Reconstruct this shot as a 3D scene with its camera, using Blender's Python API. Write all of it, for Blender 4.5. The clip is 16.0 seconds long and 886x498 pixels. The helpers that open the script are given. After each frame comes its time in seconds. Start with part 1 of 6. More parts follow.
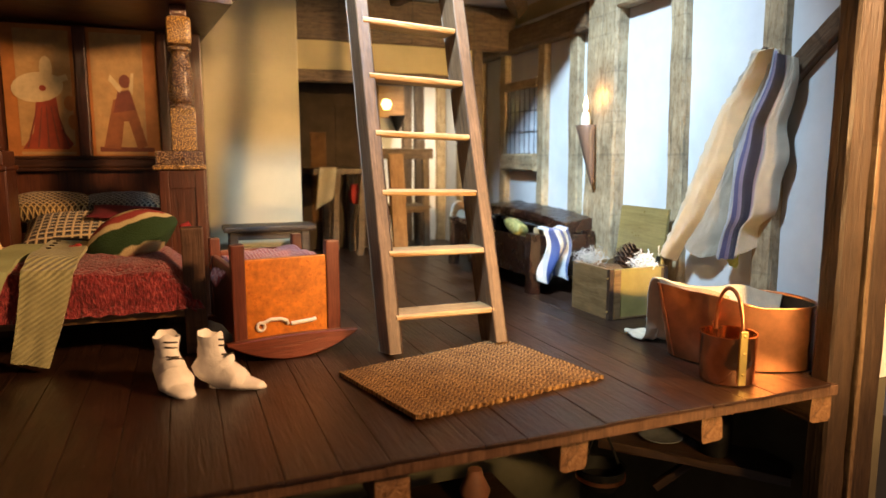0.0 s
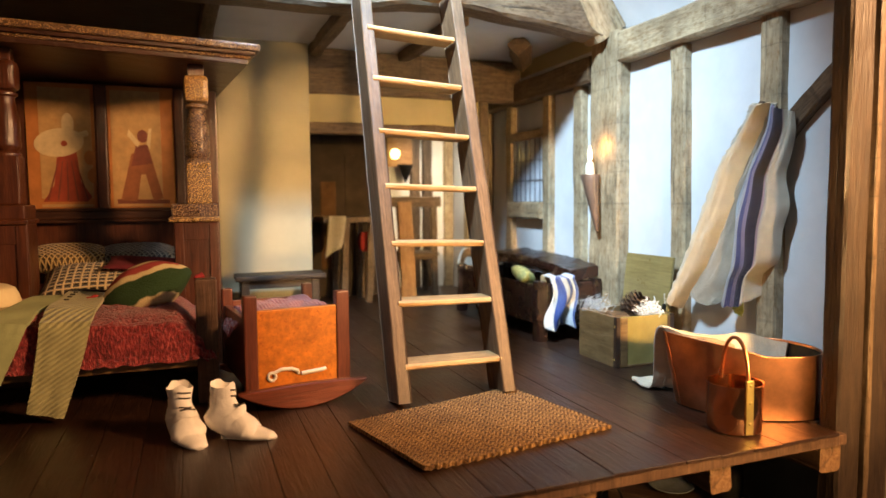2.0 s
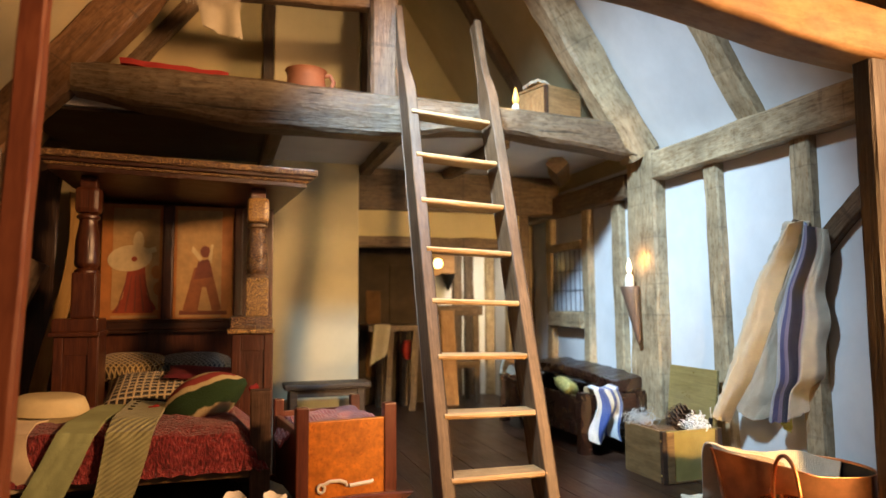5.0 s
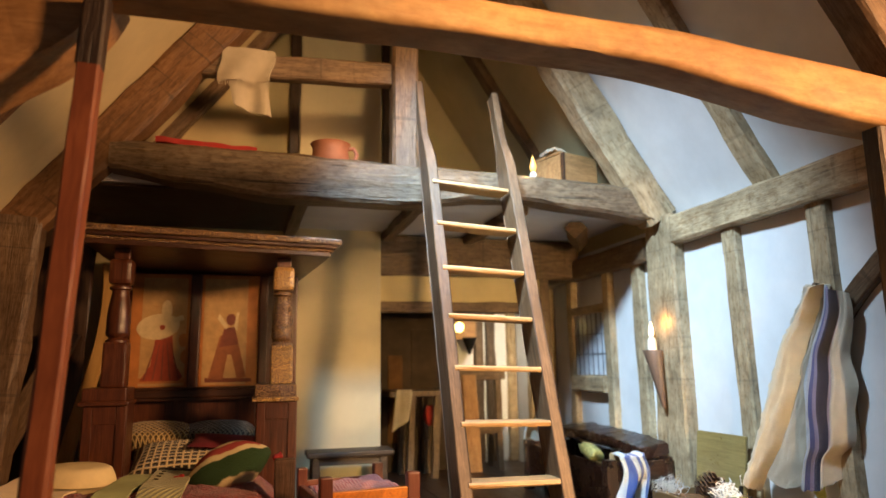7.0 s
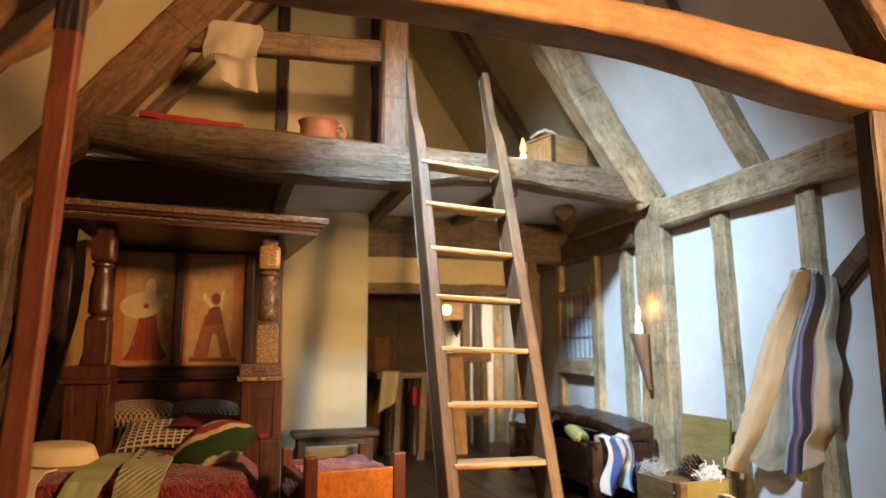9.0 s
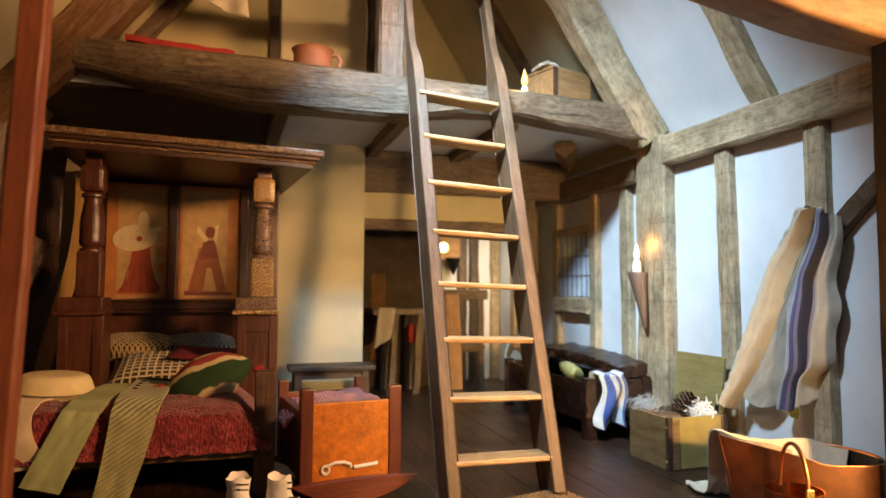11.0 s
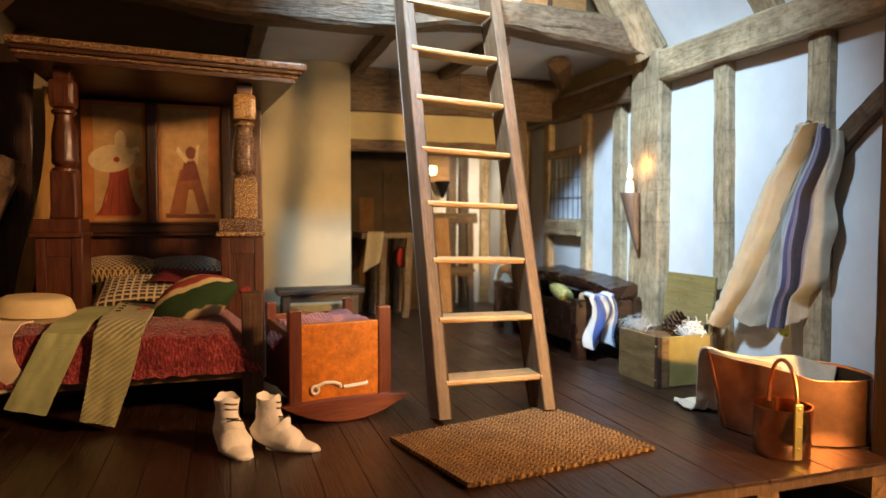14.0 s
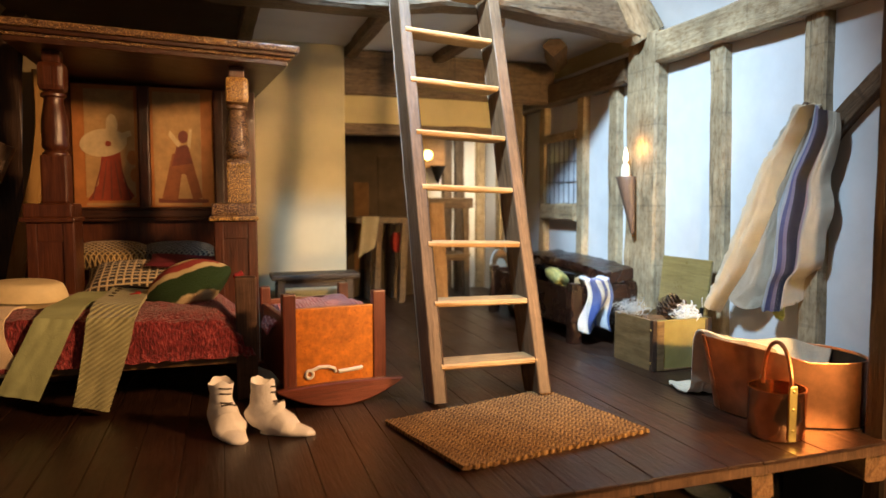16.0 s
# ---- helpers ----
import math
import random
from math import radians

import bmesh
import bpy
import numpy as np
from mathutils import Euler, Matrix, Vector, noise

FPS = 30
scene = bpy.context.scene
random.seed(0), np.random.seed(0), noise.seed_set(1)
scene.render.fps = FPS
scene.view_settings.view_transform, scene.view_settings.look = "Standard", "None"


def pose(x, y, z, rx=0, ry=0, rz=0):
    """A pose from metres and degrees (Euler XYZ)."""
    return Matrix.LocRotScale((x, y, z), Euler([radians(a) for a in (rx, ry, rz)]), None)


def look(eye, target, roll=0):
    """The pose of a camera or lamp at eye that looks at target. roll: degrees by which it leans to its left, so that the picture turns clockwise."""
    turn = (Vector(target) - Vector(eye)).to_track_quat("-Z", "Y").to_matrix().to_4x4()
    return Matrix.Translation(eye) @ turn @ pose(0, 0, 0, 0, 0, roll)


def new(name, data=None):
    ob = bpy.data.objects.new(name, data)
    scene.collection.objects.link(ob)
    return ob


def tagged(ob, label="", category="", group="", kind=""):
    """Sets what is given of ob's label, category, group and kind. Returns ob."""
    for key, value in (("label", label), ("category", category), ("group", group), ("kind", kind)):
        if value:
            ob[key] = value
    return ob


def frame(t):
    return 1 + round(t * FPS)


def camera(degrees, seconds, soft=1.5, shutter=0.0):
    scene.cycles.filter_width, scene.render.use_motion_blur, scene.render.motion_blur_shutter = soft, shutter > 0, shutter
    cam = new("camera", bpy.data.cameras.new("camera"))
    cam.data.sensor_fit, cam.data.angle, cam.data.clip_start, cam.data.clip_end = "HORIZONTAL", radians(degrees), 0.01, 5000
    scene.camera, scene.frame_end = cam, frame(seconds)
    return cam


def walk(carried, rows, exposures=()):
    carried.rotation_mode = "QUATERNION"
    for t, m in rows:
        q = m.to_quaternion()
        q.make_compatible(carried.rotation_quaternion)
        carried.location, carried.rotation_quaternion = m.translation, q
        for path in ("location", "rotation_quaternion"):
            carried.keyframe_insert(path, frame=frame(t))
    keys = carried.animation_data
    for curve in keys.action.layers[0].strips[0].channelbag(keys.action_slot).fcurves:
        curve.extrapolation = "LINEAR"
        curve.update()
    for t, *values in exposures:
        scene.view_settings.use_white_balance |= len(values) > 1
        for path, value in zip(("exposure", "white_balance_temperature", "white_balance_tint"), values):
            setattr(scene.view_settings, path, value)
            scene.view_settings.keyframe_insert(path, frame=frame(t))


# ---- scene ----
# A doll's house at one twelfth: numbers are in full-size metres and S brings them to true size.
S = 1 / 12
cam = camera(67.75, 16.0)
cam.data.dof.use_dof, cam.data.dof.focus_distance, cam.data.dof.aperture_fstop = True, 3.4 * S, 13.0
PATH = [
    (0, (-0.0117, -0.0087, 0.9652), (0.7171, 1.8333, 0.6897), -0.05),
    (0.5, (-0.0189, -0.0144, 0.9679), (0.6973, 1.8345, 0.7058), -0.27),
    (1, (-0.0209, -0.0273, 0.9855), (0.6873, 1.8281, 0.7491), -0.02),
    (1.5, (-0.0277, -0.0454, 0.9905), (0.6894, 1.8115, 0.7968), -0.19),
    (2, (-0.0341, -0.0700, 1.0060), (0.6773, 1.7936, 0.8617), -0.40),
    (2.5, (-0.0464, -0.0887, 1.0178), (0.6645, 1.7782, 0.9219), -0.89),
    (3, (-0.0595, -0.1088, 1.0311), (0.6478, 1.7613, 0.9822), -0.61),
    (3.5, (-0.0633, -0.1344, 1.0379), (0.6309, 1.7413, 1.0357), -0.36),
    (4, (-0.0834, -0.1649, 1.0497), (0.5891, 1.7177, 1.1089), -0.24),
    (4.5, (-0.1005, -0.1837, 1.0551), (0.5422, 1.7070, 1.1641), -0.26),
    (5, (-0.1200, -0.2131, 1.0701), (0.4821, 1.6868, 1.2367), -0.37),
    (7.5, (-0.1494, -0.2865, 1.0984), (0.3892, 1.6056, 1.4585), -0.89),
    (8, (-0.1479, -0.2841, 1.0950), (0.4084, 1.6037, 1.4510), -0.90),
    (8.5, (-0.1409, -0.2671, 1.0877), (0.4254, 1.6220, 1.4203), -0.74),
    (9, (-0.1427, -0.2472, 1.0853), (0.4340, 1.6441, 1.3860), -0.30),
    (9.5, (-0.1400, -0.2341, 1.0786), (0.4386, 1.6624, 1.3404), 0.23),
    (12, (-0.1098, -0.1275, 1.0396), (0.4930, 1.7791, 1.0780), 0.20),
    (12.5, (-0.1043, -0.1067, 1.0290), (0.5046, 1.7983, 1.0327), 0.19),
    (13, (-0.1021, -0.0993, 1.0270), (0.5120, 1.8038, 0.9927), 0.13),
    (13.5, (-0.0998, -0.0865, 1.0203), (0.5195, 1.8140, 0.9525), 0.14),
    (14, (-0.0954, -0.0778, 1.0146), (0.5285, 1.8199, 0.9178), 0.10),
    (14.5, (-0.0902, -0.0742, 1.0106), (0.5389, 1.8208, 0.8962), 0.04),
    (15, (-0.0881, -0.0730, 1.0062), (0.5456, 1.8202, 0.8865), 0.02),
    (15.5, (-0.0874, -0.0692, 1.0043), (0.5478, 1.8229, 0.8755), -0.03),
    (16, (-0.0815, -0.0632, 1.0019), (0.5520, 1.8287, 0.8628), -0.04),
]
walk(cam, [(t, look([v * S for v in eye], [v * S for v in target], roll)) for t, eye, target, roll in PATH], exposures=[(0, 0.28), (2.0, 0.22), (4.5, 0.0), (9.5, -0.02), (12.5, 0.01), (16, 0.06)])

# ---- light ----
world = bpy.data.worlds.new("gallery_air")
world.use_nodes = True
world.node_tree.nodes["Background"].inputs[0].default_value = (1.0, 0.75, 0.62, 1)
world.node_tree.nodes["Background"].inputs[1].default_value = 0.076
scene.world = world
scene.view_settings.exposure = 0.0


def lamp(name, eye, target, wide, tall, watts, colour, spread=180):
    data = bpy.data.lights.new(name, "AREA")
    data.shape, data.size, data.size_y, data.energy, data.color = "RECTANGLE", wide * S, tall * S, watts, colour
    data.spread = radians(spread)
    ob = new(name, data)
    ob.matrix_basis = look([v * S for v in eye], [v * S for v in target])
    return ob


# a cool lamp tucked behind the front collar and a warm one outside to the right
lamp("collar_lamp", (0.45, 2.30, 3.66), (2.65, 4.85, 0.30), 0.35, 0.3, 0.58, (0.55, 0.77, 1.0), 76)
lamp("gallery_lamp_side", (4.06, -0.70, 2.66), (-0.2, 4.2, 1.5), 0.62, 0.62, 1.25, (1.0, 0.535, 0.24), 116)
lamp("gallery_lamp_front", (2.20, -1.5, 1.38), (2.20, 5.0, 0.44), 0.3, 0.3, 0.22, (1.0, 0.62, 0.24), 46)
# unseen narrow fill, added to warm the cloths on the peg
lamp("cloth_fill", (1.00, -1.5, 1.60), (2.78, 2.62, 0.92), 0.12, 0.12, 0.010, (1.0, 0.64, 0.30), 18)
# unseen fill, added to brighten the loft and the painted headboard
lamp("loft_fill", (0.75, -1.0, 2.80), (0.75, 5.2, 2.70), 0.3, 0.3, 0.068, (1.0, 0.62, 0.28), 38)
# fill added out of view above the lintel to brighten the far plaster
lamp("far_room_fill", (2.45, 6.30, 1.95), (2.70, 7.25, 0.8), 0.2, 0.2, 0.042, (1.0, 0.90, 0.72), 90)


def candle_light(name, at, watts):
    data = bpy.data.lights.new(name, "POINT")
    data.energy, data.color, data.shadow_soft_size = watts, (1.0, 0.48, 0.12), 0.02 * S
    new(name, data).location = [v * S for v in at]


candle_light("post_candle_light", (2.755, 4.03, 1.40), 0.0085)
candle_light("loft_candle_light", (1.790, 4.12, 2.60), 0.012)


# ---- materials ----
def shader(name):
    m = bpy.data.materials.new(name)
    m.use_nodes = True
    return m, m.node_tree.nodes, m.node_tree.links, m.node_tree.nodes["Principled BSDF"]


def coords(n, l, scale):
    tc, mp = n.new("ShaderNodeTexCoord"), n.new("ShaderNodeMapping")
    mp.inputs["Scale"].default_value = [v / S for v in scale]
    l.new(tc.outputs["Object"], mp.inputs["Vector"])
    return mp.outputs["Vector"]


def noise_tex(n, l, vec, scale, detail=5, rough=0.6, distort=0.0):
    t = n.new("ShaderNodeTexNoise")
    t.inputs["Scale"].default_value, t.inputs["Detail"].default_value = scale, detail
    t.inputs["Roughness"].default_value, t.inputs["Distortion"].default_value = rough, distort
    l.new(vec, t.inputs["Vector"])
    return t.outputs["Fac"]


def ramp(n, l, fac, stops):
    r = n.new("ShaderNodeValToRGB")
    e = r.color_ramp.elements
    while len(e) < len(stops):
        e.new(0.5)
    for el, (p, c) in zip(e, stops):
        el.position, el.color = p, (*c, 1)
    l.new(fac, r.inputs["Fac"])
    return r.outputs["Color"]


def mix(n, l, kind, fac, a, b):
    m = n.new("ShaderNodeMix")
    m.data_type, m.blend_type = "RGBA", kind
    for sock, v in ((m.inputs[0], fac), (m.inputs[6], a), (m.inputs[7], b)):
        if isinstance(v, (int, float)):
            sock.default_value = v
        elif isinstance(v, tuple):
            sock.default_value = (*v, 1)
        else:
            l.new(v, sock)
    return m.outputs[2]


def bump(n, l, bsdf, height, strength, dist):
    b = n.new("ShaderNodeBump")
    b.inputs["Strength"].default_value, b.inputs["Distance"].default_value = strength, dist * S
    l.new(height, b.inputs["Height"])
    l.new(b.outputs["Normal"], bsdf.inputs["Normal"])


def wood(name, dark, mid, light, rough=0.6, grain=1.0, bumpy=0.5, stain=0.35, gloss=0.0, vary=0.0, crack=0.0, fleck=None, up=False, saw=0.0):
    """Timber whose grain runs along the part's own x, or z if up."""
    m, n, l, bsdf = shader(name)
    def run(a, c):
        return coords(n, l, (c, c, a) if up else (a, c, c))

    long, fine = run(1.6, 14 * grain), run(6, 90 * grain)
    g1, g2 = noise_tex(n, l, long, 2.2, 6, 0.62, 0.6), noise_tex(n, l, fine, 1.0, 3, 0.6)
    blot = noise_tex(n, l, coords(n, l, (1, 1, 1)), 5.0, 4, 0.65)
    g = mix(n, l, "MIX", 0.35, g1, g2)
    col = ramp(n, l, g, [(0.3, dark), (0.5, mid), (0.72, light)])
    shade = ramp(n, l, blot, [(0.3, (1 - stain,) * 3), (0.65, (1.0, 1.0, 1.0))])
    col = mix(n, l, "MULTIPLY", 1.0, col, shade)
    if crack:
        ck = noise_tex(n, l, run(0.9, 26 * grain), 1.3, 4, 0.55, 0.35)
        pits = noise_tex(n, l, coords(n, l, (5, 11, 11)), 4.0, 3, 0.6)
        line = ramp(n, l, ck, [(0.30, (1 - crack,) * 3), (0.36, (1, 1, 1)), (0.62, (1, 1, 1)), (0.69, (1 - 0.7 * crack,) * 3)])
        tint = ramp(n, l, pits, [(0.34, (1 - 0.55 * crack, 1 - 0.68 * crack, 1 - 0.85 * crack)), (0.52, (1, 1, 1))])
        col = mix(n, l, "MULTIPLY", 1.0, mix(n, l, "MULTIPLY", 1.0, col, line), tint)
        g = mix(n, l, "MULTIPLY", 0.8, g, line)
    if saw:
        cuts = noise_tex(n, l, run(30.0, 1.4), 1.0, 2, 0.5)
        col = mix(n, l, "MULTIPLY", 1.0, col, ramp(n, l, cuts, [(0.33, (1 - saw,) * 3), (0.40, (1, 1, 1))]))
    if fleck:
        fk = noise_tex(n, l, coords(n, l, (1, 1, 1)), 150.0, 2, 0.7)
        col = mix(n, l, "MIX", ramp(n, l, fk, [(0.50, (0, 0, 0)), (0.62, (1, 1, 1))]), col, fleck)
        g = mix(n, l, "MIX", 0.7, g, fk)
    if vary:
        info, hsv = n.new("ShaderNodeObjectInfo"), n.new("ShaderNodeHueSaturation")
        mr = n.new("ShaderNodeMapRange")
        mr.inputs["To Min"].default_value, mr.inputs["To Max"].default_value = 1 - vary, 1 + vary
        l.new(info.outputs["Random"], mr.inputs["Value"])
        l.new(mr.outputs["Result"], hsv.inputs["Value"])
        l.new(col, hsv.inputs["Color"])
        col = hsv.outputs["Color"]
    l.new(col, bsdf.inputs["Base Color"])
    rr = n.new("ShaderNodeMapRange")
    rr.inputs["To Min"].default_value, rr.inputs["To Max"].default_value = rough - 0.12, rough + 0.14
    l.new(blot, rr.inputs["Value"])
    l.new(rr.outputs["Result"], bsdf.inputs["Roughness"])
    bsdf.inputs["Coat Weight"].default_value, bsdf.inputs["Coat Roughness"].default_value = gloss, 0.25
    bump(n, l, bsdf, g, bumpy, 0.012)
    return m


def plain(name, base, rough=0.7, metal=0.0, var=0.2, scale=6.0, bumpy=0.2, dist=0.004, fine=60.0, spots=None):
    m, n, l, bsdf = shader(name)
    v = coords(n, l, (1, 1, 1))
    big, small = noise_tex(n, l, v, scale, 5, 0.6), noise_tex(n, l, v, fine, 3, 0.6)
    lo, hi = tuple(c * (1 - var) for c in base), tuple(min(1, c * (1 + var * 0.6)) for c in base)
    col = ramp(n, l, big, [(0.3, lo), (0.7, hi)])
    if spots:
        col = mix(n, l, "MIX", ramp(n, l, small, [(0.55, (0, 0, 0)), (0.75, (1, 1, 1))]), col, spots)
    l.new(col, bsdf.inputs["Base Color"])
    bsdf.inputs["Roughness"].default_value, bsdf.inputs["Metallic"].default_value = rough, metal
    h = mix(n, l, "MIX", 0.5, big, small)
    bump(n, l, bsdf, h, bumpy, dist)
    return m


def woven(name, a, b, per_metre, rough=0.95, depth=0.01, twill=0.0, stain=0.25, stops=None, lattice=False):
    """Cloth with its threads along the part's uv, which counts full-size metres."""
    m, n, l, bsdf = shader(name)
    uv, mp = n.new("ShaderNodeUVMap"), n.new("ShaderNodeMapping")
    mp.inputs["Scale"].default_value = (per_metre, per_metre, 1)
    mp.inputs["Rotation"].default_value = (0, 0, twill)
    l.new(uv.outputs["UV"], mp.inputs["Vector"])
    waves = []
    for axis in ("X", "Y"):
        w = n.new("ShaderNodeTexWave")
        w.bands_direction = axis
        w.inputs["Scale"].default_value, w.inputs["Distortion"].default_value = 0.314, 0.6
        l.new(mp.outputs["Vector"], w.inputs["Vector"])
        waves.append(w.outputs["Fac"])
    h = mix(n, l, "LIGHTEN" if lattice else "MULTIPLY" if not twill else "MIX", 1.0 if lattice or not twill else 0.08, waves[0], waves[1])
    v = coords(n, l, (1, 1, 1))
    blot = noise_tex(n, l, v, 9.0, 4, 0.6)
    col = ramp(n, l, h, [(0.70, a), (0.90, b)] if lattice else [(0.15, a), (0.7, b)])
    if stops:
        sep, rp = n.new("ShaderNodeSeparateXYZ"), n.new("ShaderNodeValToRGB")
        l.new(uv.outputs["UV"], sep.inputs["Vector"])
        rp.color_ramp.interpolation = "CONSTANT"
        e = rp.color_ramp.elements
        while len(e) < len(stops):
            e.new(0.5)
        for el, (p, c) in zip(e, stops):
            el.position, el.color = p, (*c, 1)
        l.new(sep.outputs["X"], rp.inputs["Fac"])
        col = mix(n, l, "MULTIPLY", 1.0, rp.outputs["Color"], ramp(n, l, h, [(0.1, (0.75,) * 3), (0.7, (1, 1, 1))]))
    col = mix(n, l, "MULTIPLY", 1.0, col, ramp(n, l, blot, [(0.3, (1 - stain,) * 3), (0.65, (1, 1, 1))]))
    l.new(col, bsdf.inputs["Base Color"])
    bsdf.inputs["Roughness"].default_value = rough
    bsdf.inputs["Sheen Weight"].default_value = 0.25
    bump(n, l, bsdf, mix(n, l, "MIX", 0.3, h, noise_tex(n, l, v, 70, 2)), 0.8, depth)
    return m


def glow(name, colour, strength):
    m, n, l, bsdf = shader(name)
    bsdf.inputs["Base Color"].default_value = (*colour, 1)
    bsdf.inputs["Emission Color"].default_value = (*colour, 1)
    bsdf.inputs["Emission Strength"].default_value = strength
    return m


def tufted(name, deep, mid, tip):
    """Chenille whose loops hang a little longer than they are wide."""
    m, n, l, bsdf = shader(name)
    v = coords(n, l, (1, 1, 0.45))
    loops, big = noise_tex(n, l, v, 78, 3, 0.55), noise_tex(n, l, coords(n, l, (1, 1, 1)), 9.0, 4, 0.6)
    col = ramp(n, l, mix(n, l, "MIX", 0.25, loops, big), [(0.34, deep), (0.52, mid), (0.68, tip)])
    l.new(col, bsdf.inputs["Base Color"])
    bsdf.inputs["Roughness"].default_value, bsdf.inputs["Sheen Weight"].default_value = 0.9, 0.3
    bump(n, l, bsdf, loops, 1.0, 0.022)
    return m


OAK_GREY = wood("weathered_oak", (0.33, 0.225, 0.120), (0.50, 0.370, 0.212), (0.64, 0.50, 0.315), 0.58, 0.6, 1.0, 0.50, crack=0.50, saw=0.22)
OAK_BROWN = wood("brown_oak", (0.07, 0.040, 0.020), (0.155, 0.095, 0.050), (0.27, 0.18, 0.105), 0.50, 1.0, 0.7, crack=0.6, saw=0.35)
OAK_ORANGE = wood("warm_oak", (0.24, 0.105, 0.032), (0.40, 0.20, 0.072), (0.52, 0.29, 0.12), 0.52, 0.7, 0.4, 0.28, crack=0.28)
COLLAR_OAK = wood("pale_collar_oak", (0.30, 0.140, 0.048), (0.42, 0.235, 0.095), (0.52, 0.33, 0.15), 0.66, 0.28, 0.5, 0.35, crack=0.2)
OAK_DARK = wood("dark_oak", (0.02, 0.010, 0.006), (0.052, 0.026, 0.014), (0.10, 0.052, 0.028), 0.42, 1.2, 0.5, 0.4, 0.25)
CARVED = wood("polished_walnut", (0.018, 0.007, 0.003), (0.052, 0.018, 0.008), (0.105, 0.040, 0.016), 0.40, 1.2, 0.4, 0.35, 0.15)
CARVED_UP = wood("polished_walnut_upright", (0.030, 0.009, 0.004), (0.088, 0.025, 0.010), (0.165, 0.054, 0.020), 0.33, 1.2, 0.4, 0.35, 0.12, up=True)
# the gold flecks of the next two put lamp glints into the colour
GOLD_GLINT = wood("gold_glint_walnut", (0.060, 0.026, 0.009), (0.14, 0.066, 0.022), (0.26, 0.135, 0.046), 0.30, 1.2, 1.0, 0.35, 0.3, fleck=(0.86, 0.50, 0.11))
SPECKED = wood("glint_fleck_walnut", (0.024, 0.009, 0.004), (0.066, 0.024, 0.010), (0.13, 0.054, 0.020), 0.28, 1.2, 1.0, 0.35, 0.3, fleck=(0.42, 0.25, 0.09))
LEG_BROWN = wood("brown_bed_leg", (0.05, 0.024, 0.012), (0.115, 0.058, 0.030), (0.19, 0.105, 0.058), 0.48, 1.2, 0.5, 0.35, crack=0.4, up=True)
REDWOOD = wood("red_stained_pole", (0.16, 0.04, 0.014), (0.25, 0.07, 0.024), (0.33, 0.105, 0.04), 0.45, 0.7, 0.25, 0.2, 0.15)
MAHOGANY = wood("mahogany", (0.085, 0.018, 0.008), (0.165, 0.037, 0.015), (0.25, 0.062, 0.025), 0.36, 1.5, 0.3, 0.25, 0.3)
MAHOGANY_UP = wood("mahogany_upright", (0.065, 0.014, 0.006), (0.13, 0.029, 0.012), (0.20, 0.050, 0.020), 0.36, 1.5, 0.3, 0.25, 0.3, up=True)
MAPLE = plain("burr_maple", (0.54, 0.165, 0.013), 0.38, 0, 0.42, 22.0, 0.15, 0.003, 70, (0.34, 0.075, 0.005))
RUNG = wood("worn_rung_oak", (0.30, 0.165, 0.065), (0.46, 0.285, 0.125), (0.60, 0.41, 0.21), 0.5, 1.6, 0.4, 0.3, crack=0.25)
PINE = wood("pale_pine", (0.42, 0.26, 0.11), (0.58, 0.39, 0.19), (0.66, 0.48, 0.26), 0.5, 1.6, 0.3, 0.2)
STILE = wood("ladder_oak", (0.062, 0.032, 0.014), (0.128, 0.071, 0.034), (0.21, 0.125, 0.064), 0.50, 0.9, 0.45, 0.3, crack=0.35)
BROWN_PINE = wood("brown_pine", (0.11, 0.060, 0.022), (0.20, 0.115, 0.044), (0.28, 0.17, 0.072), 0.40, 1.0, 0.3, 0.2, 0.1, crack=0.25)
BOXWOOD = wood("olive_pine", (0.20, 0.145, 0.045), (0.30, 0.225, 0.08), (0.36, 0.275, 0.105), 0.30, 1.0, 0.2, 0.25, 0.4)
BOX_FRONT = plain("varnished_olive", (0.33, 0.26, 0.085), 0.17, 0, 0.2, 5.0, 0.06, 0.003, 60)
CHEST = wood("red_brown_oak", (0.007, 0.003, 0.002), (0.018, 0.006, 0.004), (0.052, 0.017, 0.010), 0.26, 1.1, 1.4, 0.4, 0.3, crack=0.5)
FLOORING = wood("floor_boards", (0.018, 0.007, 0.0035), (0.040, 0.0165, 0.008), (0.082, 0.036, 0.018), 0.40, 1.0, 0.55, 0.45, 0.15, 0.22, crack=0.6)
RAFTER = wood("sawn_oak", (0.10, 0.046, 0.017), (0.195, 0.095, 0.036), (0.29, 0.158, 0.070), 0.6, 0.9, 1.0, 0.3, crack=0.5, saw=0.55)
BEAM = wood("hewn_oak", (0.085, 0.056, 0.032), (0.185, 0.130, 0.078), (0.31, 0.235, 0.15), 0.42, 1.0, 1.5, 0.45, 0.15, crack=0.75)
POST_BROWN = wood("deep_brown_oak", (0.020, 0.011, 0.006), (0.046, 0.025, 0.013), (0.085, 0.050, 0.026), 0.5, 1.0, 0.8, crack=0.5)
YELLOW_OAK = wood("yellow_oak", (0.26, 0.14, 0.036), (0.38, 0.22, 0.062), (0.48, 0.30, 0.10), 0.5, 0.8, 0.3, 0.2)
PLASTER = plain("lime_plaster", (0.71, 0.705, 0.69), 0.85, 0, 0.10, 3.0, 0.25, 0.005, 30)
# cream tint of the chimney breast: warm lamplight put into the base colour
PLASTER_LAMPLIT = plain("lamp_tinted_plaster", (0.53, 0.465, 0.305), 0.85, 0, 0.10, 3.0, 0.2, 0.005, 30)
